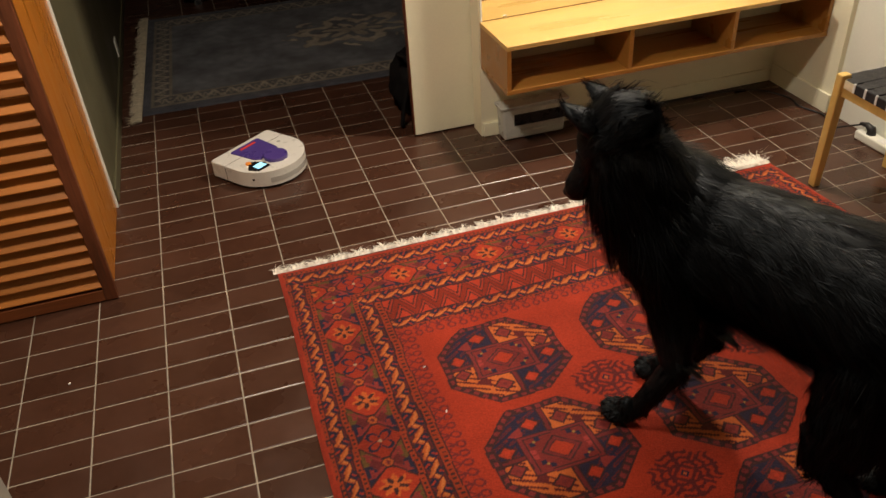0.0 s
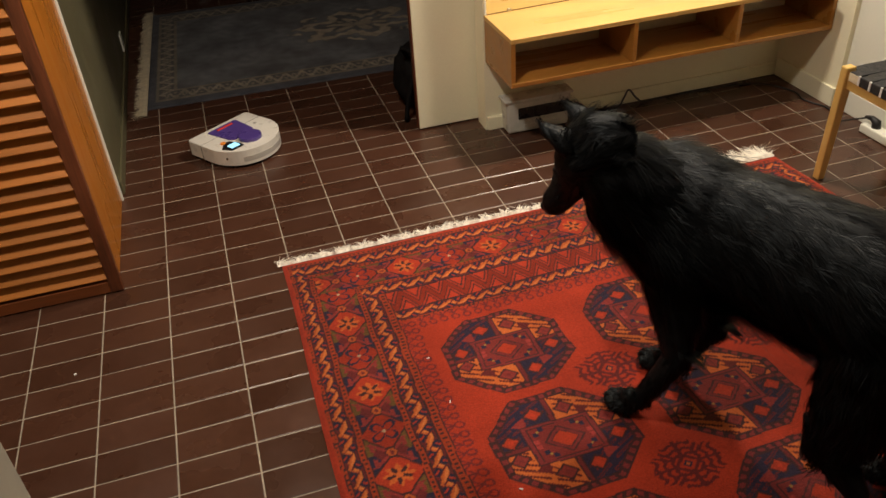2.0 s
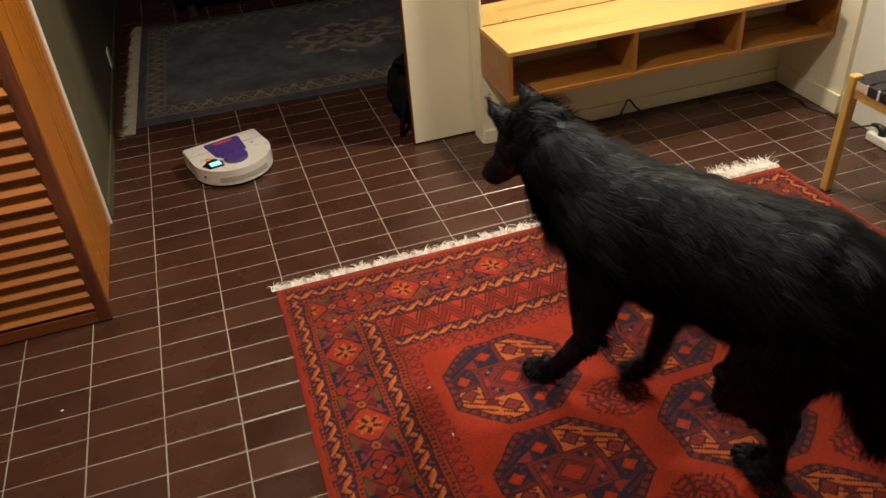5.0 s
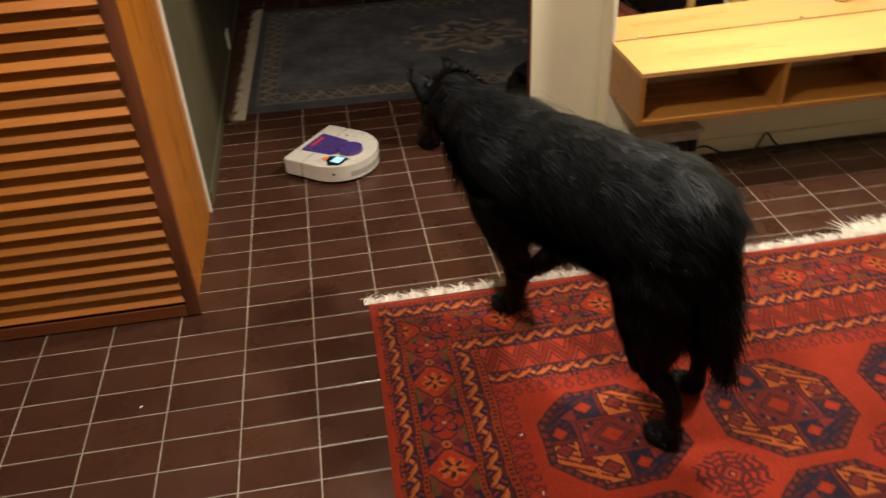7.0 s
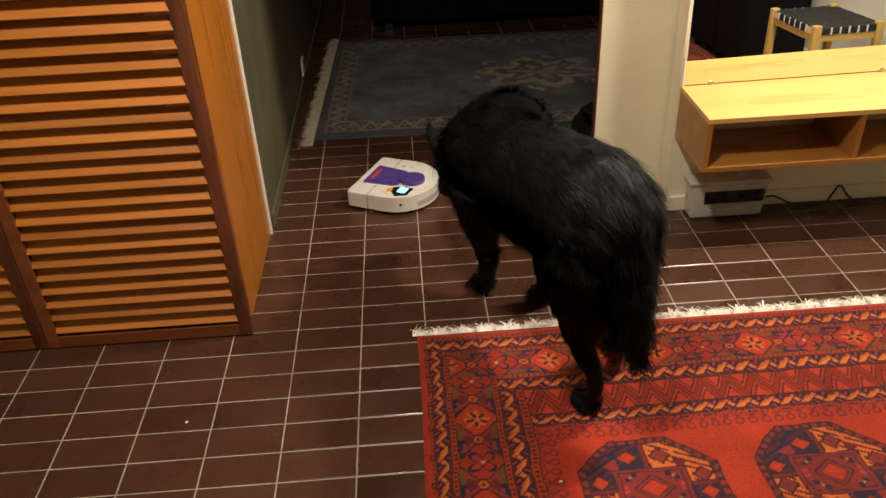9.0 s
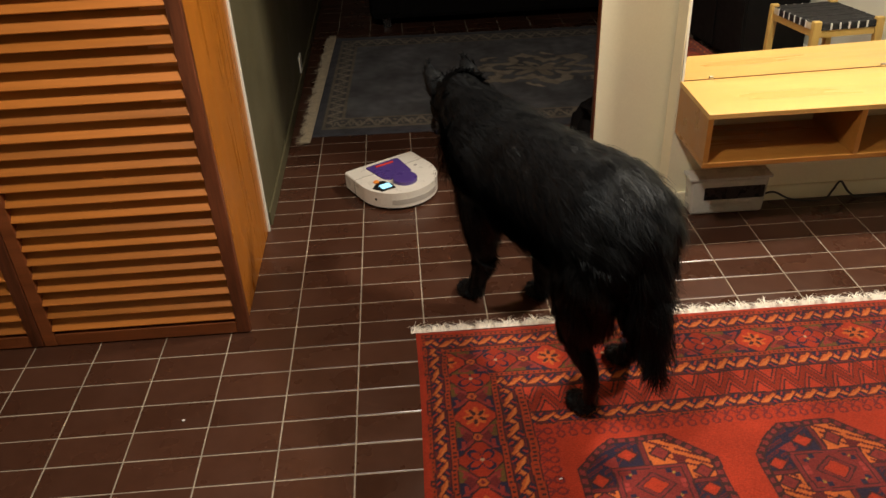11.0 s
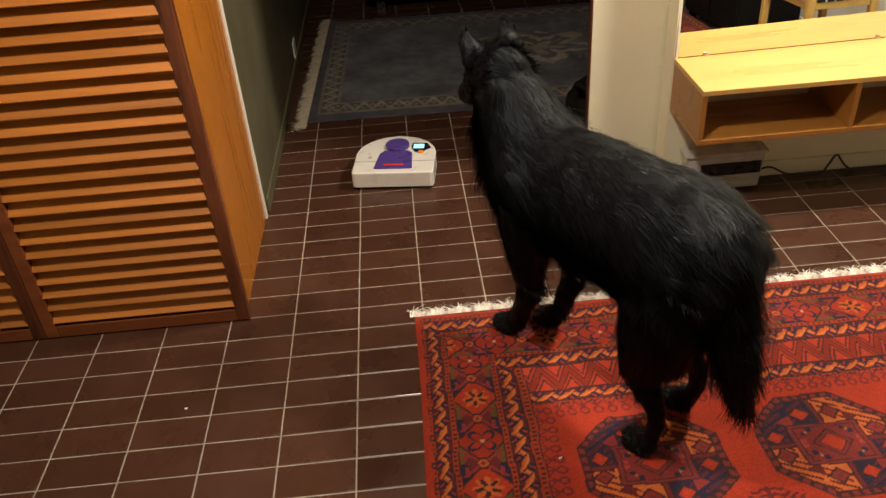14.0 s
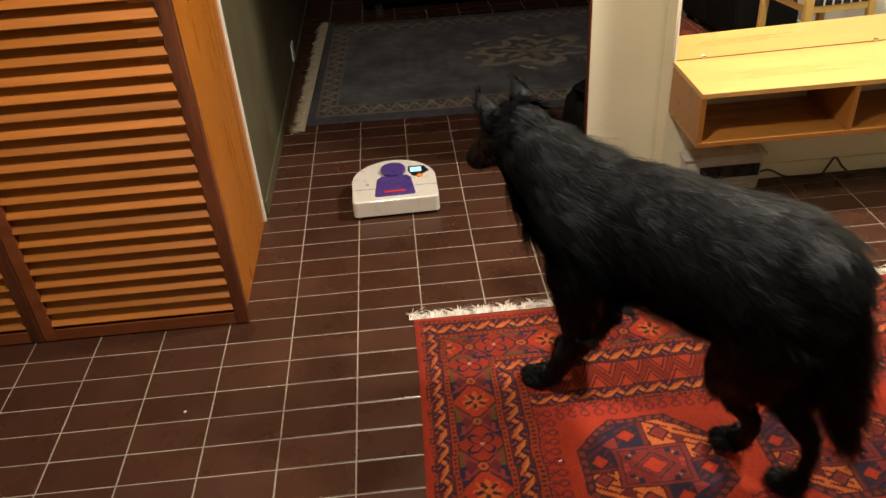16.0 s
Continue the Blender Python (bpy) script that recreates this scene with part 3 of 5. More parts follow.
def octagon(c, u, v, cu, cv):
    x, y = u - cu, v - cv
    near = (np.abs(x) < 0.22) & (np.abs(y) < 0.2)
    o = np.maximum.reduce([np.abs(x) / 0.176, np.abs(y) / 0.168, (np.abs(x) / 0.176 + np.abs(y) / 0.168) / 1.42])
    paint(c, near & (o < 1.0), DARK)
    paint(c, near & (np.abs(o - 0.94) < 0.035) & (np.sin(np.arctan2(y, x) * 40) > -0.2), MAROON * 1.2)
    q = x * y > 0
    inn = near & (o < 0.875)
    paint(c, inn & q, NAVY)
    paint(c, inn & ~q, 0.25 * TAN + 0.7 * ORNG)
    # slanting strokes along the rim of each quarter
    sl = (np.abs(y) + 0.55 * np.abs(x)) / 0.0205
    ws = sl - np.floor(sl)
    far = inn & (o > 0.56) & (np.abs(x) > 0.012)
    cut = np.sin((np.abs(x) - 0.3 * np.abs(y)) * 62 + np.floor(sl) * 2.1)
    paint(c, far & ~q & (np.abs(ws - 0.5) < 0.19) & (cut > -0.93), MAROON * 0.55)
    paint(c, far & q & (np.abs(ws - 0.5) < 0.22) & (cut > -0.7), ROSE * 0.6)
    paint(c, far & q & (np.abs(ws - 0.5) < 0.07) & (cut > -0.4), NAVY)
    # blossoms and small triangles in the quarters
    for sx, sy in ((0.128, 0.030), (0.040, 0.102)):
        e = np.abs(np.abs(x) - sx) / 0.026 + np.abs(np.abs(y) - sy) / 0.024
        paint(c, inn & (e < 1.15), DARK)
        paint(c, inn & (e < 0.85) & q, RED)
        paint(c, inn & (e < 0.85) & ~q, ROSE)
        paint(c, inn & (e < 0.3), np.where(q[..., None], RED * 1.2, MAROON)[inn & (e < 0.3)])
    e = (np.abs(x) - 0.088) / 0.02
    tri = (np.abs(e) < 1) & (np.abs(np.abs(y) - 0.078) < 0.011 * (1 - e))
    paint(c, inn & tri & ~q, MAROON * 0.7)
    paint(c, inn & tri & q, ROSE * 1.1)
    paint(c, inn & ((np.abs(x) < 0.007) | (np.abs(y) < 0.007)), MAROON * 0.9)
    paint(c, inn & ((np.abs(np.abs(x) - 0.007) < 0.0022) | (np.abs(np.abs(y) - 0.007) < 0.0022)), DARK)
    # the middle
    m = np.maximum(np.abs(x) / 0.092, np.abs(y) / 0.066)
    paint(c, near & (m < 1), DARK)
    paint(c, near & (m < 0.95), MAROON * 1.1)
    paint(c, near & (m < 0.84), DARK)
    paint(c, near & (m < 0.80), ROSE * 0.85)
    e = np.abs(x) / 0.050 + np.abs(y) / 0.046
    paint(c, near & (e < 1), DARK)
    paint(c, near & (e < 0.88), MAROON)
    paint(c, near & (e < 0.68), DARK)
    paint(c, near & (e < 0.60), RED * 0.95)
    for sx, sy, col in ((0.058, 0.030, NAVY), (0.040, 0.044, NAVY), (0.066, 0.008, ROSE * 1.5)):
        e = np.maximum(np.abs(np.abs(x) - sx), np.abs(np.abs(y) - sy)) / 0.0065
        paint(c, near & (e < 1), col)
    e = np.abs(np.abs(x) - 0.050) / 0.010 + np.abs(np.abs(y) - 0.037) / 0.010
    paint(c, near & (e < 0.5), GOLD)


def bush(c, u, v, cu, cv):
    x, y = u - cu, v - cv
    near = (np.abs(x) < 0.1) & (np.abs(y) < 0.09)
    a, b = np.abs(x) * 0.85, np.abs(y)
    ink = MAROON * 0.7
    paint(c, near & (a + b < 0.034), ink)
    paint(c, near & ((a < 0.005) & (b < 0.075) | (b < 0.005) & (a < 0.075)), ink)
    for k in (0.022, 0.040, 0.058):
        hook = 0.006 * np.sin(b * 160)
        paint(c, near & (np.abs(a - k - 0.25 * b - hook) < 0.0042) & (b < 0.060 - 0.35 * k), ink)
        hook = 0.006 * np.sin(a * 160)
        paint(c, near & (np.abs(b - k - 0.25 * a - hook) < 0.0042) & (a < 0.055 - 0.35 * k), ink)
    paint(c, near & (a + b < 0.022), RED)
    paint(c, near & (a + b < 0.012), NAVY)
    paint(c, near & (a + b < 0.006), ORNG)


def sheet(name, us, vs, place, colours, material, parent):
    """A grid over us and vs as one mesh with its pattern; place gives x, y, z."""
    nu, nv = len(us), len(vs)
    u, v = np.meshgrid(us, vs)
    co = np.stack(place(u, v), -1).reshape(-1, 3)
    i = np.arange(nu * nv).reshape(nv, nu)
    quads = np.stack([i[1:, :-1], i[1:, 1:], i[:-1, 1:], i[:-1, :-1]], -1).reshape(-1, 4)
    me = bpy.data.meshes.new(name)
    me.vertices.add(len(co))
    me.vertices.foreach_set("co", co.ravel().astype(np.float32))
    me.loops.add(quads.size)
    me.loops.foreach_set("vertex_index", quads.ravel().astype(np.int32))
    me.polygons.add(len(quads))
    me.polygons.foreach_set("loop_start", np.arange(0, quads.size, 4, dtype=np.int32))
    me.update(calc_edges=True)
    at = me.color_attributes.new("pattern", "FLOAT_COLOR", "POINT")
    rgba = np.ones((nu * nv, 4), np.float32)
    rgba[:, :3] = colours(u, v).reshape(-1, 3)
    at.data.foreach_set("color", rgba.ravel())
    me.materials.append(material)
    me.polygons.foreach_set("use_smooth", [True] * len(quads))
    ob = new(name, me)
    ob.parent = parent
    return ob


RX, RY, RW, RL = 0.589, -0.080, 1.97, 2.55


def rug_place(u, v, z=0.0):
    lift = 0.0085 + 0.0012 * np.sin(u * 7.0 + v * 3.0) * np.sin(v * 5.0 - u * 2.0)
    rim = np.minimum(np.minimum(u, RW - u), np.minimum(v, RL - v))
    lift = lift * np.clip(rim / 0.012, 0.12, 1) ** 0.6
    return RX + u * (1 + 0.076 * v * (1 - 0.5 * (u / RW) ** 3)) + 0.003 * np.sin(v * 6), RY - v - 0.004 * np.sin(u * 4.5), lift + z


def rug_colours(u, v):
    c = np.empty(u.shape + (3,))
    c[:] = RED
    wob = 0.0022 * np.sin(u * 31 + 1.3 * np.sin(v * 17)) + 0.0018 * np.sin(v * 43 + u * 5)
    u, v = u + wob, v + 0.8 * wob
    a = np.minimum(u, RW - u)
    e = np.minimum(v, RL - v)
    for cu in (0.546, 0.985, 1.424):
        for k in range(6):
            octagon(c, u, v, cu, 0.67 + 0.37 * k)
    for cu in (0.766, 1.204):
        for k in range(6):
            bush(c, u, v, cu, 0.855 + 0.37 * k)
    # the ends have one band more than the sides; each band: its stretch at the sides and at the ends
    hooks(c, (e > 0.440) & (e < 0.492) & (a > 0.300), u, (e - 0.440) / 0.052)
    hooks(c, (a > 0.292) & (a < 0.345) & (e > 0.440), v, (a - 0.292) / 0.053)
    ribbon(c, (e > 0.385) & (e <= 0.430) & (a > 0.29), u, (e - 0.385) / 0.045)
    dotted(c, (e > 0.430) & (e <= 0.440) & (a > 0.30), u, (e - 0.430) / 0.01)
    zigzag(c, (e > 0.285) & (e <= 0.385) & (a > 0.27), u, (e - 0.285) / 0.10)
    bands = ((0.018, 0.030, 0.022, 0.040, dotted), (0.030, 0.070, 0.040, 0.090, ribbon), (0.070, 0.088, 0.090, 0.108, dotted), (0.088, 0.198, 0.108, 0.212, star_band), (0.198, 0.218, 0.212, 0.230, dotted), (0.218, 0.266, 0.230, 0.285, ribbon))
    for a0, a1, e0, e1, fn in bands:
        fn(c, (a > a0) & (a <= a1) & (e > e0), v, (a - a0) / (a1 - a0))
        fn(c, (e > e0) & (e <= e1) & (a > a0), u, (e - e0) / (e1 - e0))
    dotted(c, (a > 0.266) & (a <= 0.292) & (e > 0.285), v, (a - 0.266) / 0.026)
    fade = 0.9 + 0.2 * np.array([noise.noise((x * 2.0, 0.3, 1.7)) for x in np.linspace(0, 2, u.shape[1])])
    knot = np.random.default_rng(7).uniform(0.88, 1.12, u.shape)
    c = 0.94 * c + 0.06 * np.array((0.16, 0.03, 0.02))
    return 0.9 * c * fade[None, :, None] * knot[..., None]


def tassels(name, start, end, out, length, count, material, parent, z=0.004, curl=1.0, rows=3, seed=3):
    """Fringe: many thin bent threads along an edge."""
    rnd = random.Random(seed)
    verts, faces = [], []
    s, e, o = Vector(start), Vector(end), Vector(out).normalized()
    al = (e - s).normalized()
    for i in range(count):
        p = s.lerp(e, (i + rnd.uniform(-0.5, 0.5)) / count)
        clump = math.sin(i * 0.21) + math.sin(i * 0.083 + 1)
        ln = length * rnd.uniform(0.55, 1.15) * (1 + 0.18 * clump * curl)
        side = rnd.uniform(-0.55, 0.55) * curl + 0.25 * clump * curl
        w = rnd.uniform(0.0012, 0.0026)
        hh = rnd.uniform(0.001, 0.012)
        base = len(verts)
        for k in range(rows + 1):
            t = k / rows
            q = p + o * (ln * t) + al * (side * ln * t * t)
            zz = z + hh * math.sin(math.pi * min(1, t * 1.1)) * (1 - 0.3 * t)
            ww = w * (1 - 0.55 * t)
            verts += [(q - al * ww).to_tuple()[:2] + (zz,), (q + al * ww).to_tuple()[:2] + (zz + 0.0006,)]
        for k in range(rows):
            b = base + 2 * k
            faces.append((b, b + 1, b + 3, b + 2))
    me = bpy.data.meshes.new(name)
    me.from_pydata(verts, [], faces)
    me.materials.append(material)
    ob = new(name, me)
    ob.parent = parent
    return tagged(ob, "", kind="stuff")


def red_rug():
    r = thing("oriental_rug", "red oriental rug with dark octagons and white fringe on tiles", "rug")
    sheet("carpet", np.arange(0, RW + 0.001, 0.0035), np.arange(0, 1.62, 0.0035), rug_place, rug_colours, RUGPILE, r)
    sheet("carpet", np.arange(0, RW + 0.001, 0.012), np.append(np.arange(1.6170, RL, 0.012), RL), rug_place, rug_colours, RUGPILE, r)
    tassels("fringe", (RX - 0.012, RY - 0.002, 0), (RX + RW, RY - 0.002, 0), (0, 1, 0), 0.033, 2000, FRINGE, r, curl=2.0)
    tassels("fringe", (RX + RW - 0.30, RY - 0.002, 0), (RX + RW - 0.01, RY - 0.002, 0), (-0.15, 1, 0), 0.078, 420, FRINGE, r, curl=1.5, seed=8)
    tassels("fringe", (RX, RY - RL, 0), (RX + RW * 1.19, RY - RL, 0), (0, -1, 0), 0.05, 300, FRINGE, r, seed=5)


red_rug()


def dark_colours(u, v):
    """A blue-grey field, a pale scroll border and a pale medallion."""
    W, L = 2.4, 1.47
    c = np.empty(u.shape + (3,))
    c[:] = (0.105, 0.11, 0.118)
    n = np.array([noise.noise((x * 6, y * 6, 2.2)) for x, y in zip(u.ravel(), v.ravel())]).reshape(u.shape)
    c *= (1 + 0.55 * n)[..., None]
    pale = np.array((0.24, 0.21, 0.16))
    a, e = np.minimum(u, W - u), np.minimum(v, L - v)
    d = np.minimum(a * 0.8, e * 0.62)
    s = np.where(a * 0.8 < e * 0.62, v, u)
    paint(c, d < 0.045, np.array((0.06, 0.063, 0.075)))
    band = (d > 0.05) & (d < 0.115)
    w = (d - 0.05) / 0.065
    paint(c, band, np.array((0.075, 0.072, 0.07)))
    ph = s / 0.085
    paint(c, band & (np.abs(w - 0.5 - 0.34 * np.sin(2 * np.pi * ph)) < 0.15), pale)
    g = 2 * ph - np.floor(2 * ph) - 0.5
    paint(c, band & (np.abs(np.hypot(g * 1.1, w - 0.5) - 0.22) < 0.07), pale * 0.8)
    paint(c, (np.abs(d - 0.05) < 0.006) | (np.abs(d - 0.118) < 0.005), pale * 0.7)
    x, y = (u - 1.19) / 0.44, (v - 0.755) / 0.29
    r, t = np.hypot(x, y), np.arctan2(y, x)
    fine = np.array([noise.noise((p * 22, q * 22, 5.1)) for p, q in zip(u.ravel(), v.ravel())]).reshape(u.shape)
    med = r < 0.86 + 0.10 * np.cos(8 * t)
    curl = np.sin(13 * r + 2.4 * np.sin(6 * t) + 2.0 * fine)
    paint(c, med & (curl > 0.15), pale * 1.25)
    paint(c, med & (np.abs(curl) < 0.18), pale * 0.7)
    paint(c, med & (r < 0.2) & (fine > 0.0), pale)
    return c * (1 + 0.35 * fine)[..., None]


def dark_rug():
    r = thing("dark_rug", "blue-grey patterned rug with pale border and fringe", "rug")
    sheet("carpet", np.arange(0, 2.401, 0.008), np.arange(0, 1.471, 0.008), lambda u, v: (0.140 + u + 0.035 * v, 1.458 + v - 0.028 * u, 0.007 * np.clip(np.minimum(np.minimum(u, 2.4 - u), np.minimum(v, 1.47 - v)) / 0.02, 0.1, 1)), dark_colours, RUGPILE_D, r)
    for k, (out, long, n) in enumerate(((-0.2, 0.052, 900), (0.1, 0.046, 900), (-0.5, 0.058, 500))):
        tassels("fringe", (0.152, 1.38, 0), (0.204, 2.93, 0), (-1, out, 0), long, n, FRINGE_D, r, seed=9 + k, curl=0.9, z=0.010 + 0.003 * k, rows=4)


dark_rug()

# ---- the robot vacuum ----


def robot():
    """Flat front at -y, round back at +y; its middle is the origin."""
    r = thing("robot_vacuum", "white robot vacuum with purple bin and lit screen", "robot vacuum")
    R = 0.165
    yc = -0.16 + 0.155

    def outline(g, n=28):
        q = 0.014
        pts = [(R - g - q, -0.16 + g), (R - g - q * 0.3, -0.16 + g + q * 0.3), (R - g, -0.16 + g + q)]
        pts += [((R - g) * math.cos(a), yc + (R - g) * math.sin(a)) for a in [math.pi * k / n for k in range(n + 1)]]
        return pts + [(-x, y) for x, y in pts[2::-1]]

    part("base", prism(outline(0.012), 0.004, 0.016), BLACKP, r, "dark underside")
    part("body", prism(outline(0.0), 0.014, 0.079, 0.007, 3), ROBOT, r)
    part("bumper", prism([((R + 0.0012) * math.cos(a), yc + (R + 0.0012) * math.sin(a)) for a in [radians(52 + 76 * k / 16) for k in range(17)]] + [((R - 0.004) * math.cos(a), yc + (R - 0.004) * math.sin(a)) for a in [radians(128 - 76 * k / 16) for k in range(17)]], 0.028, 0.05), SILVER, r, "glossy grey sensor window")
    for sx in (-1, 1):
        part("seam", boxed(sx * R - 0.0012, sx * R + 0.0012, -0.068, -0.0655, 0.016, 0.074), ROBOTD, r)
        part("wheel", tube([(sx * 0.115, -0.01, 0.018), (sx * 0.14, -0.01, 0.018)], 0.018, 14), BLACKP, r)
    part("seam", boxed(0.075, 0.163, -0.0668, -0.0648, 0.0786, 0.0796), ROBOTD, r)
    part("seam", boxed(-0.163, -0.075, -0.0668, -0.0648, 0.0786, 0.0796), ROBOTD, r)
    # dust bin lid, wider towards the front
    lid = [(-0.078, -0.125), (-0.07, -0.132), (0.07, -0.132), (0.078, -0.125), (0.067, 0.0), (0.05, 0.022), (-0.05, 0.022), (-0.067, 0.0)]
    bin_ = part("dust_bin", prism(lid, 0.077, 0.0835, 0.003), PURPLE, r, "purple dust bin lid")
    part("bin_handle", boxed(-0.042, 0.042, -0.112, -0.100, 0.083, 0.087, bevel=0.003), REDP, bin_, "red handle bar")
    tur = part("turret", prism([(0.05 * math.cos(2 * math.pi * k / 32), 0.06 + 0.05 * math.sin(2 * math.pi * k / 32)) for k in range(32)], 0.078, 0.096, 0.004), PURPLE, r, "round purple sensor turret")
    part("ring", prism([(0.055 * math.cos(2 * math.pi * k / 32), 0.06 + 0.055 * math.sin(2 * math.pi * k / 32)) for k in range(32)], 0.076, 0.0805), ROBOT, r)
    pan = part("panel", prism([(0.058, 0.055), (0.076, 0.012), (0.098, 0.004), (0.142, 0.046), (0.122, 0.088), (0.062, 0.092)], 0.077, 0.0815, 0.001), BLACKP, r, "black control panel")
    part("screen", boxed(0.068, 0.112, 0.040, 0.076, 0.0812, 0.0826), LCD, pan, "lit blue screen")
    part("button", prism([(0.103 + 0.012 * math.cos(2 * math.pi * k / 16), 0.006 + 0.012 * math.sin(2 * math.pi * k / 16)) for k in range(16)], 0.078, 0.0845, 0.002), ORANGE, r, "orange start button")
    part("sensor_hole", tube([(R * math.cos(radians(28)) * 0.985, yc + R * math.sin(radians(28)) * 0.985, 0.046), (R * math.cos(radians(28)) * 1.004, yc + R * math.sin(radians(28)) * 1.004, 0.046)], 0.005, 10), BLACKP, r)
    part("button", prism([(-0.105 + 0.008 * math.cos(2 * math.pi * k / 14), -0.03 + 0.008 * math.sin(2 * math.pi * k / 14)) for k in range(14)], 0.078, 0.0802), SILVER, r)
    return r


vacuum = robot()

# ---- the dog ----


def fur_material():
    m, n, l, b = nodes_of("black_fur")
    geo = n.new("ShaderNodeNewGeometry")
    ramp = n.new("ShaderNodeMapRange")
    ramp.inputs["To Min"].default_value, ramp.inputs["To Max"].default_value = 0.45, 1.6
    l.new(geo.outputs["Random Per Island"], ramp.inputs["Value"])
    col = n.new("ShaderNodeVectorMath")
    col.operation = "SCALE"
    col.inputs[0].default_value = (0.0052, 0.0053, 0.0056)
    l.new(ramp.outputs[0], col.inputs["Scale"])
    l.new(col.outputs[0], b.inputs["Base Color"])
    rg = n.new("ShaderNodeMapRange")
    rg.inputs["To Min"].default_value, rg.inputs["To Max"].default_value = 0.44, 0.56
    l.new(geo.outputs["Random Per Island"], rg.inputs["Value"])
    l.new(rg.outputs[0], b.inputs["Roughness"])
    b.inputs["Specular IOR Level"].default_value = 0.14
    b.inputs["Specular Tint"].default_value = (0.80, 0.93, 1.0, 1)
    return m


FUR = fur_material()
NOSE = pbr("nose_leather", (0.006, 0.006, 0.006), 0.35, 60, 0.2, 0.3)


def loft(rings, sides=22):
    """A closed skin over rings: centre, half width, half height, and the ring's forward way."""
    bm = bmesh.new()
    loops = []
    for c, ry, rz, way in rings:
        d = Vector(way).normalized()
        side = Vector((0, 1, 0))
        up = d.cross(side).normalized() * -1
        side = up.cross(d) * 1
        loops.append([bm.verts.new(Vector(c) + side * (ry * math.cos(a)) + up * (rz * math.sin(a))) for a in [2 * math.pi * k / sides for k in range(sides)]])
    for a, b in zip(loops, loops[1:]):
        for k in range(sides):
            bm.faces.new((a[k], a[(k + 1) % sides], b[(k + 1) % sides], b[k]))
    bm.faces.new(loops[0][::-1]), bm.faces.new(loops[-1])
    bmesh.ops.recalc_face_normals(bm, faces=bm.faces[:])
    return bm


def furred(name, bm, count, length, flow, lift, droop, parent, seed, width=0.00048, bend=None, size=0.017):
    """The skin bm with count tapering locks of fur on it; flow(p, n) is the way the fur lies, length(p) its length."""
    rnd = random.Random(seed)
    bmesh.ops.triangulate(bm, faces=bm.faces[:])
    bmesh.ops.recalc_face_normals(bm, faces=bm.faces[:])
    skin = [[v.co.copy() for v in f.verts] + [f.normal.copy()] for f in bm.faces]
    areas = [f.calc_area() for f in bm.faces]
    verts = [v.co.to_tuple() for v in bm.verts]
    bent = bend or (lambda p, n: n)
    normals = [bent(v.co, v.normal.copy()) for v in bm.verts]
    bm.verts.index_update()
    faces = [tuple(v.index for v in f.verts) for f in bm.faces]
    base_faces = len(faces)
    for tri in rnd.choices(range(len(skin)), areas, k=count):
        a, b, c, n = skin[tri]
        r1, r2 = math.sqrt(rnd.random()), rnd.random()
        p = a * (1 - r1) + b * (r1 * (1 - r2)) + c * (r1 * r2)
        f = flow(p, n)
        f = (f - n * f.dot(n))
        if f.length < 0.2:
            continue
        f.normalize()
        side = n.cross(f).normalized()
        # hairs lie together in locks
        lock = noise.noise(p * 34 + Vector((seed, 0, 0)))
        wave = noise.noise(p * 15 + Vector((0, seed, 3)))
        f = (f + side * (rnd.gauss(0, 0.13) + 0.5 * lock + 0.3 * wave)).normalized()
        side = n.cross(f).normalized()
        # each lock has a middle to which its tips draw in, and a lean of its own
        cell = Vector([math.floor(v / size) for v in (p.x, p.y, p.z)])
        own = noise.cell_vector(cell * 1.37 + Vector((seed, 0.5, 0.5)))
        mid = (cell + Vector((0.2, 0.2, 0.2)) + own * 0.6) * size
        pull = mid - p
        pull = (pull - n * pull.dot(n)) * 0.75
        f = (f + side * (own.x - 0.5) * 0.5).normalized()
        ln = length(p) * (0.75 + 0.5 * own.z) * rnd.uniform(0.6, 1.25)
        w = width * rnd.uniform(0.7, 1.5)
        k0 = len(verts)
        li = lift * rnd.uniform(0.5, 1.5) * (1 + 0.8 * lock)
        tip, tilt = rnd.gauss(0.05, 0.12) + 0.5 * wave + 0.4 * (own.y - 0.5), rnd.gauss(0, 0.12) + 0.45 * lock + 0.6 * (own.x - 0.5)
        if rnd.random() < 0.12:
            li, ln = li * 1.25, ln * 1.2
        for t, ww in ((0.0, 0.8), (0.35, 1.0), (0.7, 0.7), (1.0, 0.0)):
            q = p - n * 0.003 + pull * (t * t) + f * (ln * t) + n * (ln * li * math.sin(t * 2.2)) + Vector((0, 0, -droop * ln * t * t))
            soft = (bent(p, n) + f * tip + side * tilt).normalized()
            normals += [soft] * (2 if ww else 1)
            if ww:
                verts += [(q - side * (w * ww)).to_tuple(), (q + side * (w * ww) + n * 0.0004).to_tuple()]
            else:
                verts.append(q.to_tuple())
        faces += [(k0, k0 + 2, k0 + 3, k0 + 1), (k0 + 2, k0 + 4, k0 + 5, k0 + 3), (k0 + 4, k0 + 6, k0 + 5)]
    bm.free()
    me = bpy.data.meshes.new(name)
    me.from_pydata(verts, [], faces)
    me.materials.append(FUR)
    me.polygons.foreach_set("use_smooth", [True] * len(me.polygons))
    me.normals_split_custom_set_from_vertices(normals)
    ob = new(name, me)
    ob.parent = parent
    return ob


NECK_AT, NECK_LONG = Vector((0.25, 0.0, 0.594)), 0.20
SHOULDER, HIP = (0.225, 0.080, 0.43), (-0.285, 0.085, 0.50)
UPPER_F, LOWER_F, UPPER_H, LOWER_H = 0.205, 0.235, 0.250, 0.272


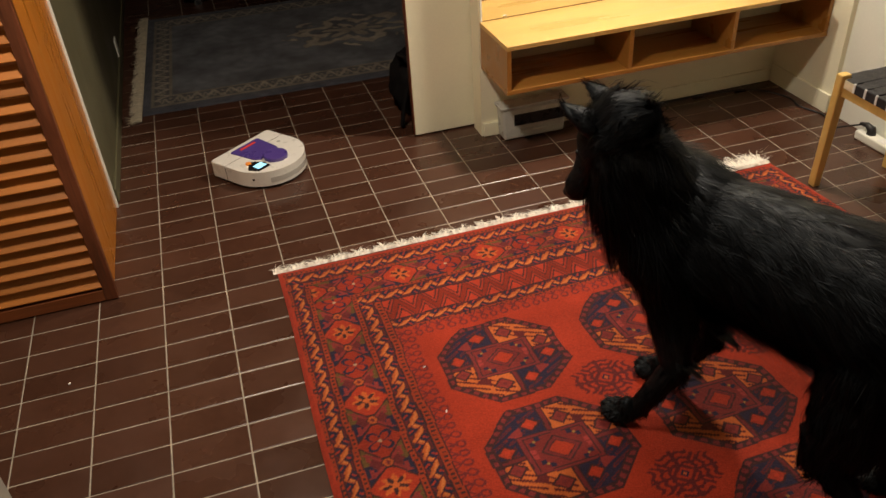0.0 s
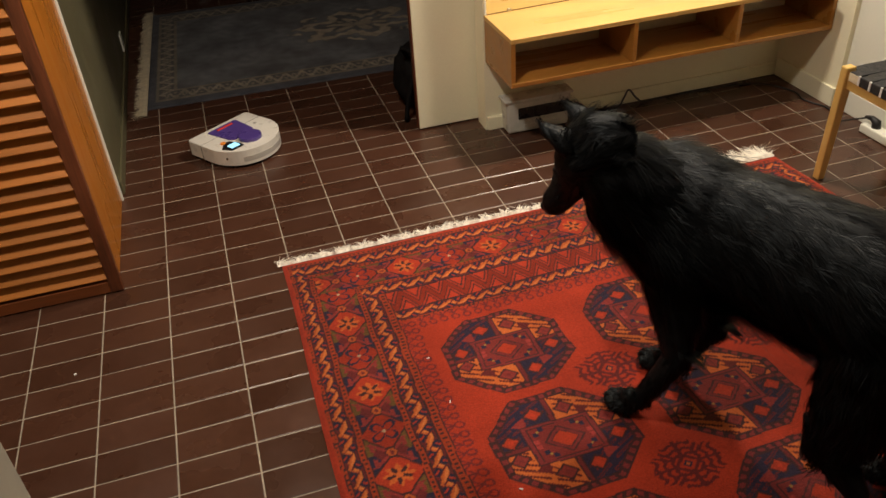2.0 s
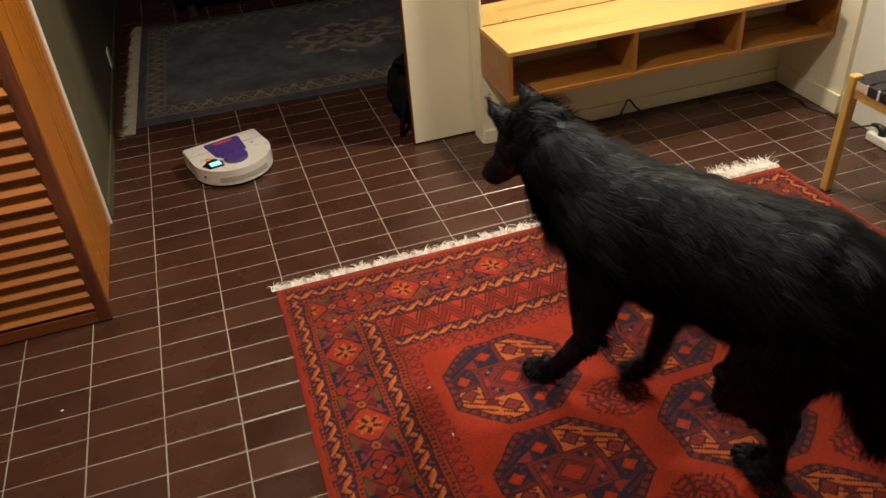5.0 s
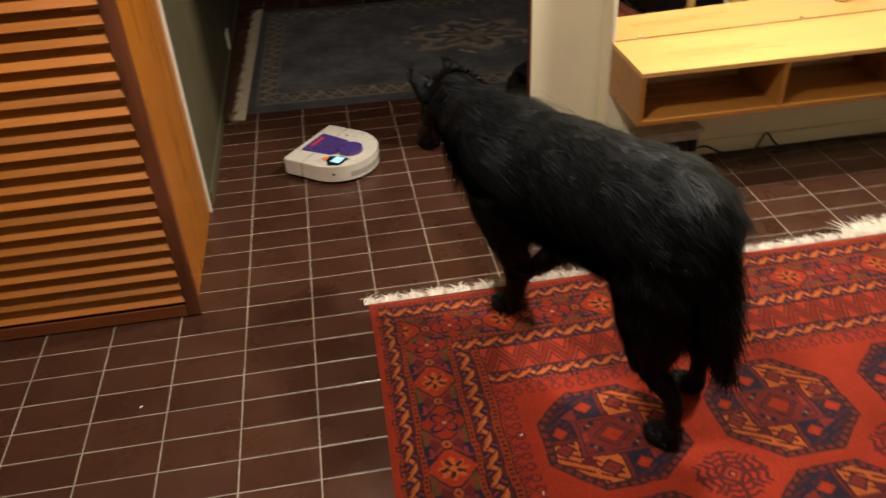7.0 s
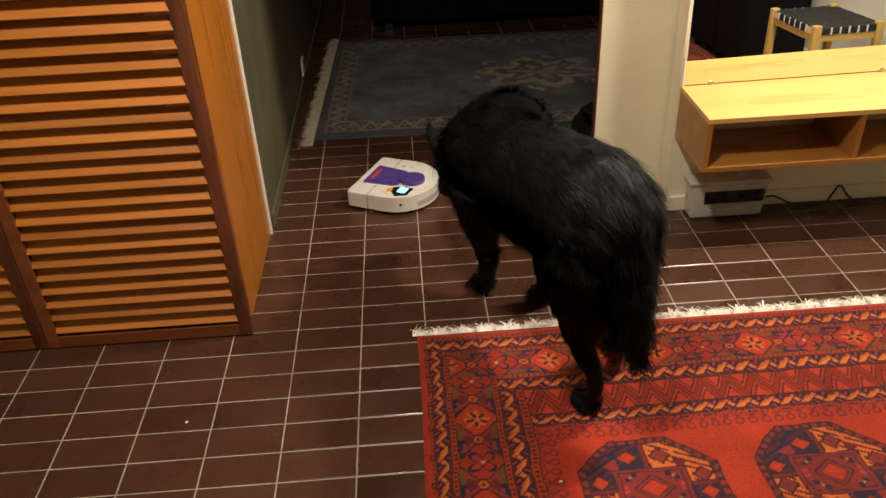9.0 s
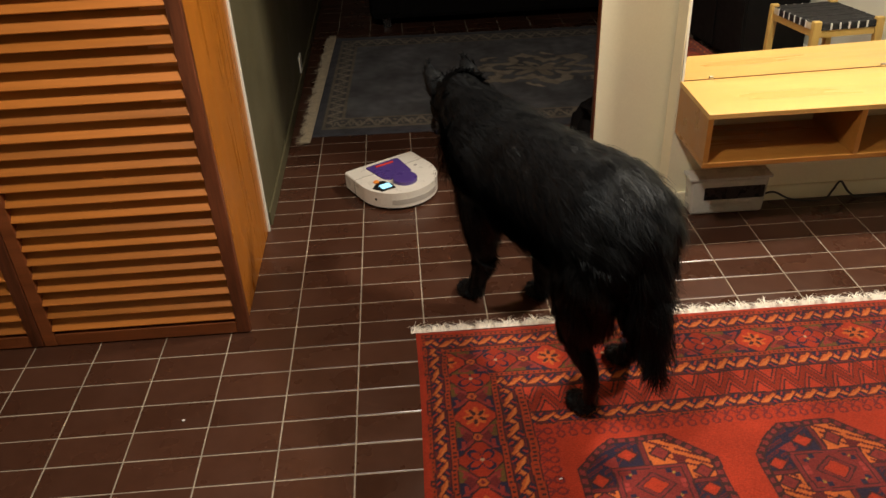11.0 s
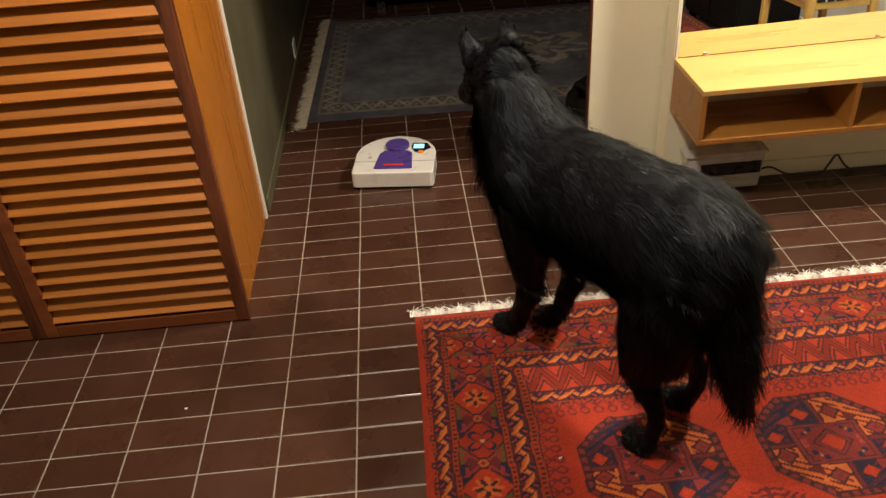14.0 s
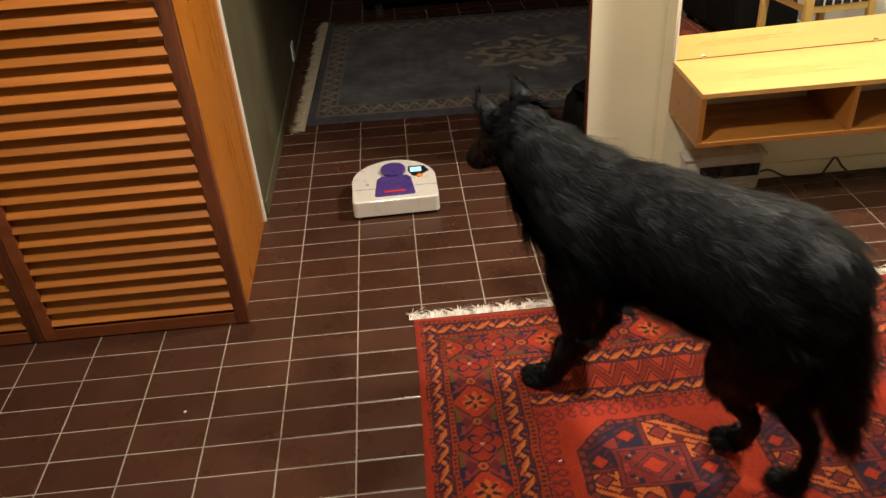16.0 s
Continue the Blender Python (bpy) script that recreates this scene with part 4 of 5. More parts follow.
def dog():
    d = thing("dog", "large long-haired black dog standing on the rug", "dog")

    def flow_body(p, n):
        return Vector((-1, 0.0, -0.25 - 0.6 * max(0, -n.z + 0.3)))

    # the nape runs on into the withers
    def withers(p, n):
        k = 0.25 * min(1.0, max(0.0, (p.x - 0.06) / 0.2))
        return (n * (1 - k) + Vector((0, 0.25, 0.97)) * k).normalized() if n.z > -0.3 else n

    def nape(p, n):
        k = 0.5 * min(1.0, max(0.0, (0.16 - p.x) / 0.17))
        return (n * (1 - k) + Vector((0.25, 0.1, 0.96)) * k).normalized() if n.z > -0.3 else n

    rings = [((-0.405, 0, 0.555), 0.06, 0.07), ((-0.375, 0, 0.553), 0.114, 0.110), ((-0.32, 0, 0.560), 0.150, 0.142), ((-0.23, 0, 0.566), 0.160, 0.165), ((-0.12, 0, 0.570), 0.144, 0.158), ((-0.02, 0, 0.564), 0.136, 0.160), ((0.08, 0, 0.564), 0.135, 0.158), ((0.17, 0, 0.556), 0.134, 0.152), ((0.25, 0, 0.548), 0.124, 0.136), ((0.31, 0, 0.545), 0.100, 0.108), ((0.35, 0, 0.545), 0.060, 0.066)]
    furred("body", loft([(c, a, b, (1, 0, 0)) for c, a, b in rings], 30), 90000, lambda p: (0.045 if p.x < -0.37 else 0.052 + 0.03 * max(0, -p.x)) + (0.05 if p.z < 0.47 else 0), flow_body, 0.12, 0.22, d, 11, bend=withers)
    # neck, along +x from its root
    nk = [((-0.19, 0, -0.03), 0.06, 0.075), ((-0.10, 0, -0.02), 0.120, 0.130), ((0.01, 0, -0.018), 0.124, 0.130), ((0.10, 0, -0.014), 0.110, 0.116), ((0.18, 0, -0.004), 0.094, 0.098), ((0.245, 0, 0.004), 0.074, 0.076)]
    furred("neck", loft([(c, a, b, (1, 0, 0)) for c, a, b in nk], 24), 40000, lambda p: 0.026 if p.x > 0.185 else 0.068 + (0.035 if p.z < -0.02 else 0), lambda p, n: Vector((-1, 0, -0.1)), 0.13, 0.14, d, 12, bend=nape)
    # the mane on the withers turns half as far as the neck
    mn = [((-0.22, 0, -0.01), 0.05, 0.07), ((-0.15, 0, -0.022), 0.106, 0.108), ((-0.06, 0, -0.026), 0.130, 0.132), ((0.03, 0, -0.026), 0.130, 0.132), ((0.10, 0, -0.02), 0.112, 0.114), ((0.15, 0, -0.01), 0.07, 0.08)]
    furred("mane", loft([(c, a, b, (1, 0, 0)) for c, a, b in mn], 24), 40000, lambda p: 0.03 if p.x > 0.105 else 0.085, lambda p, n: Vector((-1, 0, -0.15)), 0.16, 0.14, d, 19, bend=lambda p, n: (n + Vector((0, 0, 0.5))).normalized() if n.z > -0.3 else n)
    # head, looking along +x
    hd = [((-0.085, 0, 0.0), 0.04, 0.045), ((-0.06, 0, 0.003), 0.068, 0.068), ((-0.01, 0, 0.006), 0.076, 0.072), ((0.04, 0, 0.0), 0.066, 0.062), ((0.075, 0, -0.012), 0.047, 0.047), ((0.12, 0, -0.024), 0.037, 0.036), ((0.165, 0, -0.030), 0.030, 0.030), ((0.185, 0, -0.031), 0.017, 0.018)]
    head = furred("head", loft([(tuple(1.1 * k for k in c), 1.1 * a, 1.1 * b, (1, 0, 0)) for c, a, b in hd], 20), 9000, lambda p: 0.045 if p.x < 0.02 else 0.014, lambda p, n: Vector((-1, 0, -0.1)), 0.2, 0.1, d, 13, 0.0008)
    for s in (-1, 1):
        ear = loft([((-0.020, s * 0.046, 0.034), 0.046, 0.026, (0, 0, 1)), ((-0.018, s * 0.055, 0.073), 0.038, 0.022, (0, 0, 1)), ((-0.010, s * 0.061, 0.105), 0.024, 0.014, (0, 0, 1)), ((-0.004, s * 0.063, 0.131), 0.005, 0.004, (0, 0, 1))], 12)
        furred("ear", ear, 1500, lambda p: 0.018, lambda p, n: Vector((0, 0, 1)), 0.2, 0.0, head, 14 + s, 0.0006)
        bm = bmesh.new()
        bmesh.ops.create_uvsphere(bm, u_segments=10, v_segments=8, radius=0.0085)
        bm.transform(Matrix.Translation((0.070, s * 0.040, 0.028)))
        part("eye", bm, NOSE, head, smooth=True)
    bm = bmesh.new()
    bmesh.ops.create_uvsphere(bm, u_segments=12, v_segments=8, radius=0.016)
    bm.transform(Matrix.Translation((0.203, 0, -0.024)) @ Matrix.Diagonal((0.8, 1.05, 0.85, 1)))
    part("nose", bm, NOSE, head, "black leathery nose", True)
    # tail, along -x from its root
    tl = [((0.03, 0, 0), 0.030, 0.030), ((-0.05, 0, 0.0), 0.038, 0.036), ((-0.13, 0, -0.004), 0.044, 0.038), ((-0.22, 0, -0.004), 0.036, 0.030), ((-0.29, 0, 0.004), 0.018, 0.016), ((-0.33, 0, 0.012), 0.005, 0.005)]
    furred("tail", loft([(c, a, b, (1, 0, 0)) for c, a, b in tl], 14), 11000, lambda p: 0.07, lambda p, n: Vector((-1, 0, 0)), 0.28, 0.0, d, 17)

    def leg_down(p, n):
        return Vector((-0.25, 0, -1))

    def paw(name, x, seed, wide):
        bm = bmesh.new()
        for dx, dy in ((0.012, -0.022), (0.026, -0.008), (0.026, 0.008), (0.012, 0.022)):
            q = bmesh.ops.create_uvsphere(bm, u_segments=10, v_segments=7, radius=1)
            bmesh.ops.transform(bm, verts=q["verts"], matrix=Matrix.Translation((x + 0.012 + dx, dy * wide, 0.018)) @ Matrix.Diagonal((0.026, 0.0135 * wide, 0.018, 1)))
        for c, r in (((x + 0.002, 0, 0.024), (0.038, 0.034 * wide, 0.025)), ((x - 0.012, 0, 0.045), (0.027, 0.026, 0.034))):
            q = bmesh.ops.create_uvsphere(bm, u_segments=12, v_segments=8, radius=1)
            bmesh.ops.transform(bm, verts=q["verts"], matrix=Matrix.Translation(c) @ Matrix.Diagonal(r + (1,)))
        return furred(name, bm, 3000, lambda p: 0.013 if p.z < 0.03 else 0.022, lambda p, n: Vector((0.3, 0, -1)), 0.15, 0.0, d, seed, 0.0007)

    def lower(p):
        return (0.02 if p.x > -0.005 else 0.04) if p.z > -0.17 else 0.014

    legs = {}
    for s, who in ((1, "l"), (-1, "r")):
        up = [((-0.01, 0, 0.07), 0.056, 0.085, (0, 0, -1)), ((-0.01, 0, 0.0), 0.058, 0.082, (0, 0, -1)), ((-0.006, 0, -0.09), 0.047, 0.064, (0, 0, -1)), ((0, 0, -UPPER_F), 0.032, 0.037, (0, 0, -1)), ((0, 0, -UPPER_F - 0.03), 0.022, 0.025, (0, 0, -1))]
        u = furred("front_upper_leg", loft(up, 14), 6000, lambda p: 0.045 if p.z > -0.1 else 0.03, leg_down, 0.16, 0.0, d, 21 + s)
        lo = loft([((0, 0, 0.03), 0.030, 0.034, (0, 0, -1)), ((0, 0, -0.01), 0.031, 0.035, (0, 0, -1)), ((0, 0, -0.08), 0.026, 0.029, (0, 0, -1)), ((0.002, 0, -0.155), 0.022, 0.024, (0, 0, -1)), ((0.003, 0, -LOWER_F + 0.045), 0.023, 0.025, (0, 0, -1)), ((0.003, 0, -LOWER_F + 0.03), 0.018, 0.02, (0, 0, -1))], 12)
        legs["F" + who] = (u, furred("front_lower_leg", lo, 4500, lower, leg_down, 0.16, 0.0, u, 25 + s, 0.0007), paw("front_paw", 0.014, 41 + s, 1.1))
        up = [((0.015, 0, 0.07), 0.050, 0.060, (0, 0, -1)), ((0.004, 0, 0.0), 0.072, 0.105, (0, 0, -1)), ((-0.018, 0, -0.11), 0.066, 0.098, (0, 0, -1)), ((-0.032, 0, -UPPER_H + 0.04), 0.048, 0.068, (0, 0, -1)), ((-0.030, 0, -UPPER_H - 0.02), 0.033, 0.040, (0, 0, -1)), ((-0.030, 0, -UPPER_H - 0.05), 0.018, 0.022, (0, 0, -1))]
        u = furred("hind_upper_leg", loft(up, 18), 18000, lambda p: (0.05 if p.z > -0.17 else 0.032) + (0.03 if p.x < -0.05 and p.z < -0.06 else 0), leg_down, 0.11, 0.0, d, 31 + s)
        lo = loft([((-0.020, 0, 0.04), 0.030, 0.034, (0, 0, -1)), ((-0.026, 0, -0.02), 0.033, 0.043, (-0.4, 0, -1)), ((-0.048, 0, -0.085), 0.027, 0.036, (-0.5, 0, -1)), ((-0.070, 0, -0.135), 0.021, 0.028, (-0.3, 0, -1)), ((-0.064, 0, -0.170), 0.019, 0.023, (0.2, 0, -1)), ((-0.036, 0, -0.225), 0.019, 0.021, (0.3, 0, -1)), ((-0.016, 0, -LOWER_H + 0.03), 0.022, 0.024, (0.2, 0, -1))], 12)
        legs["H" + who] = (u, furred("hind_lower_leg", lo, 5000, lambda p: 0.028 if p.z > -0.10 else 0.014, leg_down, 0.14, 0.0, u, 35 + s, 0.0007), paw("hind_paw", 0.0, 45 + s, 1.0))
    kids = {o.name.split(".")[0]: o for o in d.children}
    return d, kids["mane"], kids["neck"], kids["head"], kids["tail"], legs


the_dog, dog_mane, dog_neck, dog_head, dog_tail, dog_legs = dog()

# ---- floor tiles, each a piece of its own near the camera ----


def tile_verts(w, h):
    """A tile with worn, rounded rims; its top lies at z = 0."""
    e, d = 0.0016, 0.0008
    lo = [(-w, -h, -0.006), (w, -h, -0.006), (w, h, -0.006), (-w, h, -0.006)]
    mid = [(-w, -h, -d), (w, -h, -d), (w, h, -d), (-w, h, -d)]
    top = [(-w + e, -h + e, 0), (w - e, -h + e, 0), (w - e, h - e, 0), (-w + e, h - e, 0)]
    faces = [(8, 9, 10, 11)]
    for k in range(4):
        n = (k + 1) % 4
        faces += [(k, n, 4 + n, 4 + k), (4 + k, 4 + n, 8 + n, 8 + k)]
    return lo + mid + top, faces


def tiles():
    v0, f0 = tile_verts((PX - JOINT) / 2, (PY - JOINT) / 2)
    me = bpy.data.meshes.new("tile")
    me.from_pydata(v0, [], f0)
    me.materials.append(TILE)
    rest_v, rest_f = [], []
    rnd = random.Random(4)
    for i in range(-10, 20):
        for j in range(-40, 46):
            x, y = (i + 0.5) * PX, (j + 0.5) * PY
            if x < 0.0 and y > 0.62:
                continue
            dz, tx, ty = rnd.gauss(0, 0.0003), rnd.gauss(0, 0.0012), rnd.gauss(0, 0.0018)
            near = -2 <= i <= 2 and -11 <= j <= -2 or -1 <= j <= 11 and -2 <= i <= 6 or 7 <= i <= 13 and -1 <= j <= 5
            if near:
                o = new("tile", me)
                o.parent = floor
                o.location, o.rotation_euler = (x, y, dz - 0.0006), (tx, ty, rnd.gauss(0, 0.0012))
            else:
                b = len(rest_v)
                rest_v += [(x + a, y + c, z + dz - 0.0006 + a * ty + c * tx) for a, c, z in v0]
                rest_f += [tuple(b + k for k in f) for f in f0]
    far = bpy.data.meshes.new("far_tiles")
    far.from_pydata(rest_v, [], rest_f)
    far.materials.append(TILE_REST)
    ob = new("far_tiles", far)
    ob.parent = floor
    tagged(ob, kind="stuff")


tiles()
crumb = tagged(part("crumb", boxed(-0.004, 0.004, -0.003, 0.003, 0, 0.004, bevel=0.001, m=pose(-0.074, -0.392, 0, 0, 0, 25)), PAPER), "tiny white crumb on the floor tiles", "crumb")
for x, y, a in ((0.93, -0.712, 20), (1.01, -1.236, -35), (0.937, -0.90, 70)):
    tagged(part("lint", boxed(-0.0045, 0.0045, -0.0018, 0.0018, 0.010, 0.0122, bevel=0.0006, m=pose(x, y, 0, 0, 0, a)), PAPER), "tiny white lint fleck on the red rug", "lint", group="lint on the rug")

# ---- what moves ----


def between(rows, t, smooth=True):
    """Values at t between rows of (t, values...)."""
    if t <= rows[0][0]:
        return list(rows[0][1:])
    for a, b in zip(rows, rows[1:]):
        if t <= b[0]:
            k = (t - a[0]) / (b[0] - a[0])
            k = k * k * (3 - 2 * k) if smooth else k
            return [p + (q - p) * k for p, q in zip(a[1:], b[1:])]
    return list(rows[-1][1:])


def glide(rows, t):
    """As between(), but through the rows with one even speed."""
    ts = [r[0] for r in rows]
    out = []
    for c in range(1, len(rows[0])):
        vs = [r[c] for r in rows]
        slope = [(b - a) / (tb - ta) for a, b, ta, tb in zip(vs, vs[1:], ts, ts[1:])]
        tan = [0.0] + [0.0 if p * q <= 0 else 2 * p * q / (p + q) for p, q in zip(slope, slope[1:])] + [slope[-1]]
        if t <= ts[0]:
            out.append(vs[0])
            continue
        for i in range(len(ts) - 1):
            if t <= ts[i + 1]:
                h = ts[i + 1] - ts[i]
                k = (t - ts[i]) / h
                out.append((2 * k**3 - 3 * k**2 + 1) * vs[i] + (k**3 - 2 * k**2 + k) * h * tan[i] + (3 * k**2 - 2 * k**3) * vs[i + 1] + (k**3 - k**2) * h * tan[i + 1])
                break
        else:
            out.append(vs[-1])
    return out


# seconds, x, y, heading
DOG_ROOT = [(0, 1.645, -1.228, 114), (4.0, 1.637, -1.218, 115), (4.8, 1.55, -1.09, 117), (5.5, 1.42, -0.93, 120), (6.0, 1.36, -0.80, 120), (6.4, 1.272, -0.635, 121), (6.8, 1.178, -0.485, 122), (7.0, 1.15, -0.43, 122), (7.4, 1.135, -0.35, 118), (7.7, 1.045, -0.26, 116), (8.0, 0.968, -0.20, 114), (8.6, 0.965, -0.155, 115), (9.5, 0.965, -0.165, 115), (10.8, 0.97, -0.19, 116), (11.42, 0.98, -0.21, 118), (11.9, 1.075, -0.385, 123), (12.5, 1.088, -0.425, 120), (15.1, 1.088, -0.425, 120), (15.6, 1.10, -0.47, 123), (16.0, 1.21, -0.585, 131)]
# seconds, neck's rise, neck's turn to the left, head's rise, head's turn
DOG_HEAD = [(0, 56, 38, -52, 14), (0.5, 19, 38, -48, 14), (1.0, 30, 38, -50, 14), (1.5, 24, 35, -50, 14), (2.0, 36, 39, -50, 14), (2.5, 44, 39, -52, 14), (3.5, 48, 39, -52, 14), (5.0, 25, 3, -38, 3), (6.0, 6, 3, -42, 2), (6.8, 12, 2, -42, 0), (7.4, 2, 2, -42, 0), (8.0, -20, 5, -42, 5), (8.6, -37, -1, -43, 0), (9.6, -26, 0, -42, 0), (10.8, 4, -2, -34, -4), (11.1, 14, -2, -34, -4), (11.5, 28, -3, -24, -4), (12.0, 46, -4, -25, -4), (12.5, 34, -3, -30, -6), (13.7, 35, -3, -28, -6), (14.5, 51, -4, -15, -6), (15.1, 47, -4, -18, -6), (15.6, 22, -6, -32, -9), (16.0, 23, 1, -28, -6)]
# seconds, x, y, height of each paw
PAW_FL = [(0, 1.375, -1.098, 0), (4.35, 1.375, -1.098, 0), (4.6, 1.3, -0.94, 0.06), (4.85, 1.25, -0.80, 0), (5.6, 1.25, -0.80, 0), (6.0, 1.21, -0.40, 0.035), (6.3, 1.03, -0.215, 0), (7.42, 1.02, -0.22, 0), (7.52, 0.985, -0.19, 0.03), (7.7, 0.905, 0.0, 0.08), (7.85, 0.86, 0.11, 0.05), (8.0, 0.843, 0.15, 0), (9.4, 0.835, 0.15, 0), (9.6, 0.815, 0.12, 0.04), (9.8, 0.80, 0.095, 0), (11.5, 0.79, 0.093, 0), (11.64, 0.83, -0.03, 0.05), (11.78, 0.888, -0.2, 0), (15.3, 0.886, -0.205, 0), (15.6, 0.862, -0.32, 0.03), (16.0, 0.943, -0.435, 0)]
PAW_FR = [(0, 1.535, -0.99, 0), (4.9, 1.535, -0.99, 0), (5.12, 1.41, -0.85, 0.06), (5.35, 1.305, -0.712, 0), (6.1, 1.305, -0.712, 0), (6.35, 1.24, -0.46, 0.03), (6.5, 1.235, -0.42, 0.0), (6.6, 1.225, -0.38, 0.01), (6.8, 1.19, -0.28, 0.04), (7.0, 1.09, -0.10, 0.05), (7.25, 1.04, -0.05, 0.03), (7.45, 1.01, -0.02, 0), (7.9, 1.01, 0.0, 0), (8.15, 1.02, 0.03, 0.03), (8.35, 1.03, 0.06, 0), (11.5, 1.017, 0.06, 0), (11.7, 1.01, -0.06, 0.06), (11.9, 1.01, -0.19, 0), (15.6, 1.01, -0.2, 0), (15.8, 1.04, -0.25, 0.04), (16.0, 1.06, -0.32, 0)]
PAW_HL = [(0, 1.60, -1.62, 0), (4.6, 1.60, -1.62, 0), (4.9, 1.59, -1.4, 0.06), (5.2, 1.522, -1.2, 0), (5.6, 1.522, -1.2, 0), (5.95, 1.535, -0.94, 0.03), (6.25, 1.28, -0.80, 0), (7.3, 1.28, -0.81, 0), (7.5, 1.16, -0.60, 0.05), (7.62, 1.061, -0.457, 0), (11.84, 1.035, -0.478, 0), (11.95, 1.08, -0.60, 0.05), (12.06, 1.135, -0.70, 0), (12.3, 1.141, -0.706, 0), (15.65, 1.141, -0.706, 0), (16.0, 1.36, -0.74, 0.02)]
PAW_HR = [(0, 1.83, -1.50, 0), (4.2, 1.83, -1.50, 0), (4.5, 1.72, -1.38, 0.06), (4.8, 1.60, -1.27, 0), (6.05, 1.544, -1.249, 0), (6.3, 1.513, -1.0, 0.03), (6.5, 1.513, -0.95, 0.01), (6.8, 1.42, -0.66, 0), (7.3, 1.40, -0.62, 0), (7.85, 1.376, -0.572, 0), (7.97, 1.28, -0.44, 0.05), (8.1, 1.2, -0.3, 0), (8.3, 1.195, -0.2, 0), (11.45, 1.19, -0.3, 0), (11.58, 1.25, -0.45, 0.05), (11.72, 1.292, -0.595, 0), (12.3, 1.28, -0.575, 0), (15.6, 1.28, -0.575, 0), (15.8, 1.36, -0.72, 0.05), (16.0, 1.45, -0.87, 0)]
# seconds, x, y, turn of the robot vacuum
ROBOT_ROWS = [(0, 0.661, 0.679, -143), (0.5, 0.624, 0.742, -145), (1.0, 0.608, 0.772, -142), (1.5, 0.588, 0.805, -141), (2.0, 0.558, 0.850, -145), (2.5, 0.556, 0.855, -147), (3.0, 0.563, 0.843, -150), (3.5, 0.558, 0.842, -164), (3.7, 0.556, 0.844, -167), (5.8, 0.552, 0.852, -160), (6.0, 0.551, 0.853, -156), (6.5, 0.558, 0.856, -142), (7.0, 0.558, 0.867, -128), (7.5, 0.563, 0.880, -119), (8.0, 0.560, 0.892, -105), (8.5, 0.562, 0.885, -110), (8.7, 0.557, 0.872, -112), (10.8, 0.553, 0.840, -156), (11.0, 0.554, 0.866, -150), (11.5, 0.560, 0.878, -132), (12.0, 0.563, 0.890, -107), (12.5, 0.559, 0.912, -79), (13.0, 0.556, 0.918, -48), (13.5, 0.558, 0.917, -26), (14.0, 0.566, 0.908, -8), (14.5, 0.556, 0.912, 4), (15.0, 0.560, 0.892, 1), (15.6, 0.557, 0.797, 2), (16.0, 0.556, 0.717, 1)]


def bone(start, end, front):
    """A pose whose -z runs from start to end, with x to the front."""
    z = (start - end).normalized()
    x = (front - z * front.dot(z)).normalized()
    y = z.cross(x)
    m = Matrix((x, y, z)).transposed().to_4x4()
    m.translation = start
    return m


def leg_poses(joint, paw, upper, lower, bend):
    """Upper and lower leg for a paw's place, all in the dog's space."""
    d = paw - joint
    # a far step draws the joint along with it
    over = d.length / ((upper + lower) * 0.985)
    if over > 1:
        joint = joint + d * min(0.16, 1 - 1 / over)
        d = paw - joint
    far = min(max(d.length, 0.16), (upper + lower) * 0.998)
    way = d.normalized()
    knee = Vector((bend, 0, 0)) - way * (way.x * bend)
    knee.normalize()
    a = (upper**2 - lower**2 + far**2) / (2 * far)
    h = math.sqrt(max(0.0, upper**2 - a * a))
    k = joint + way * a + knee * h
    end = joint + way * far
    front = Vector((1, 0, 0))
    u, lo = bone(joint, k, front), bone(k, end, front)
    return u, u.inverted() @ lo, end


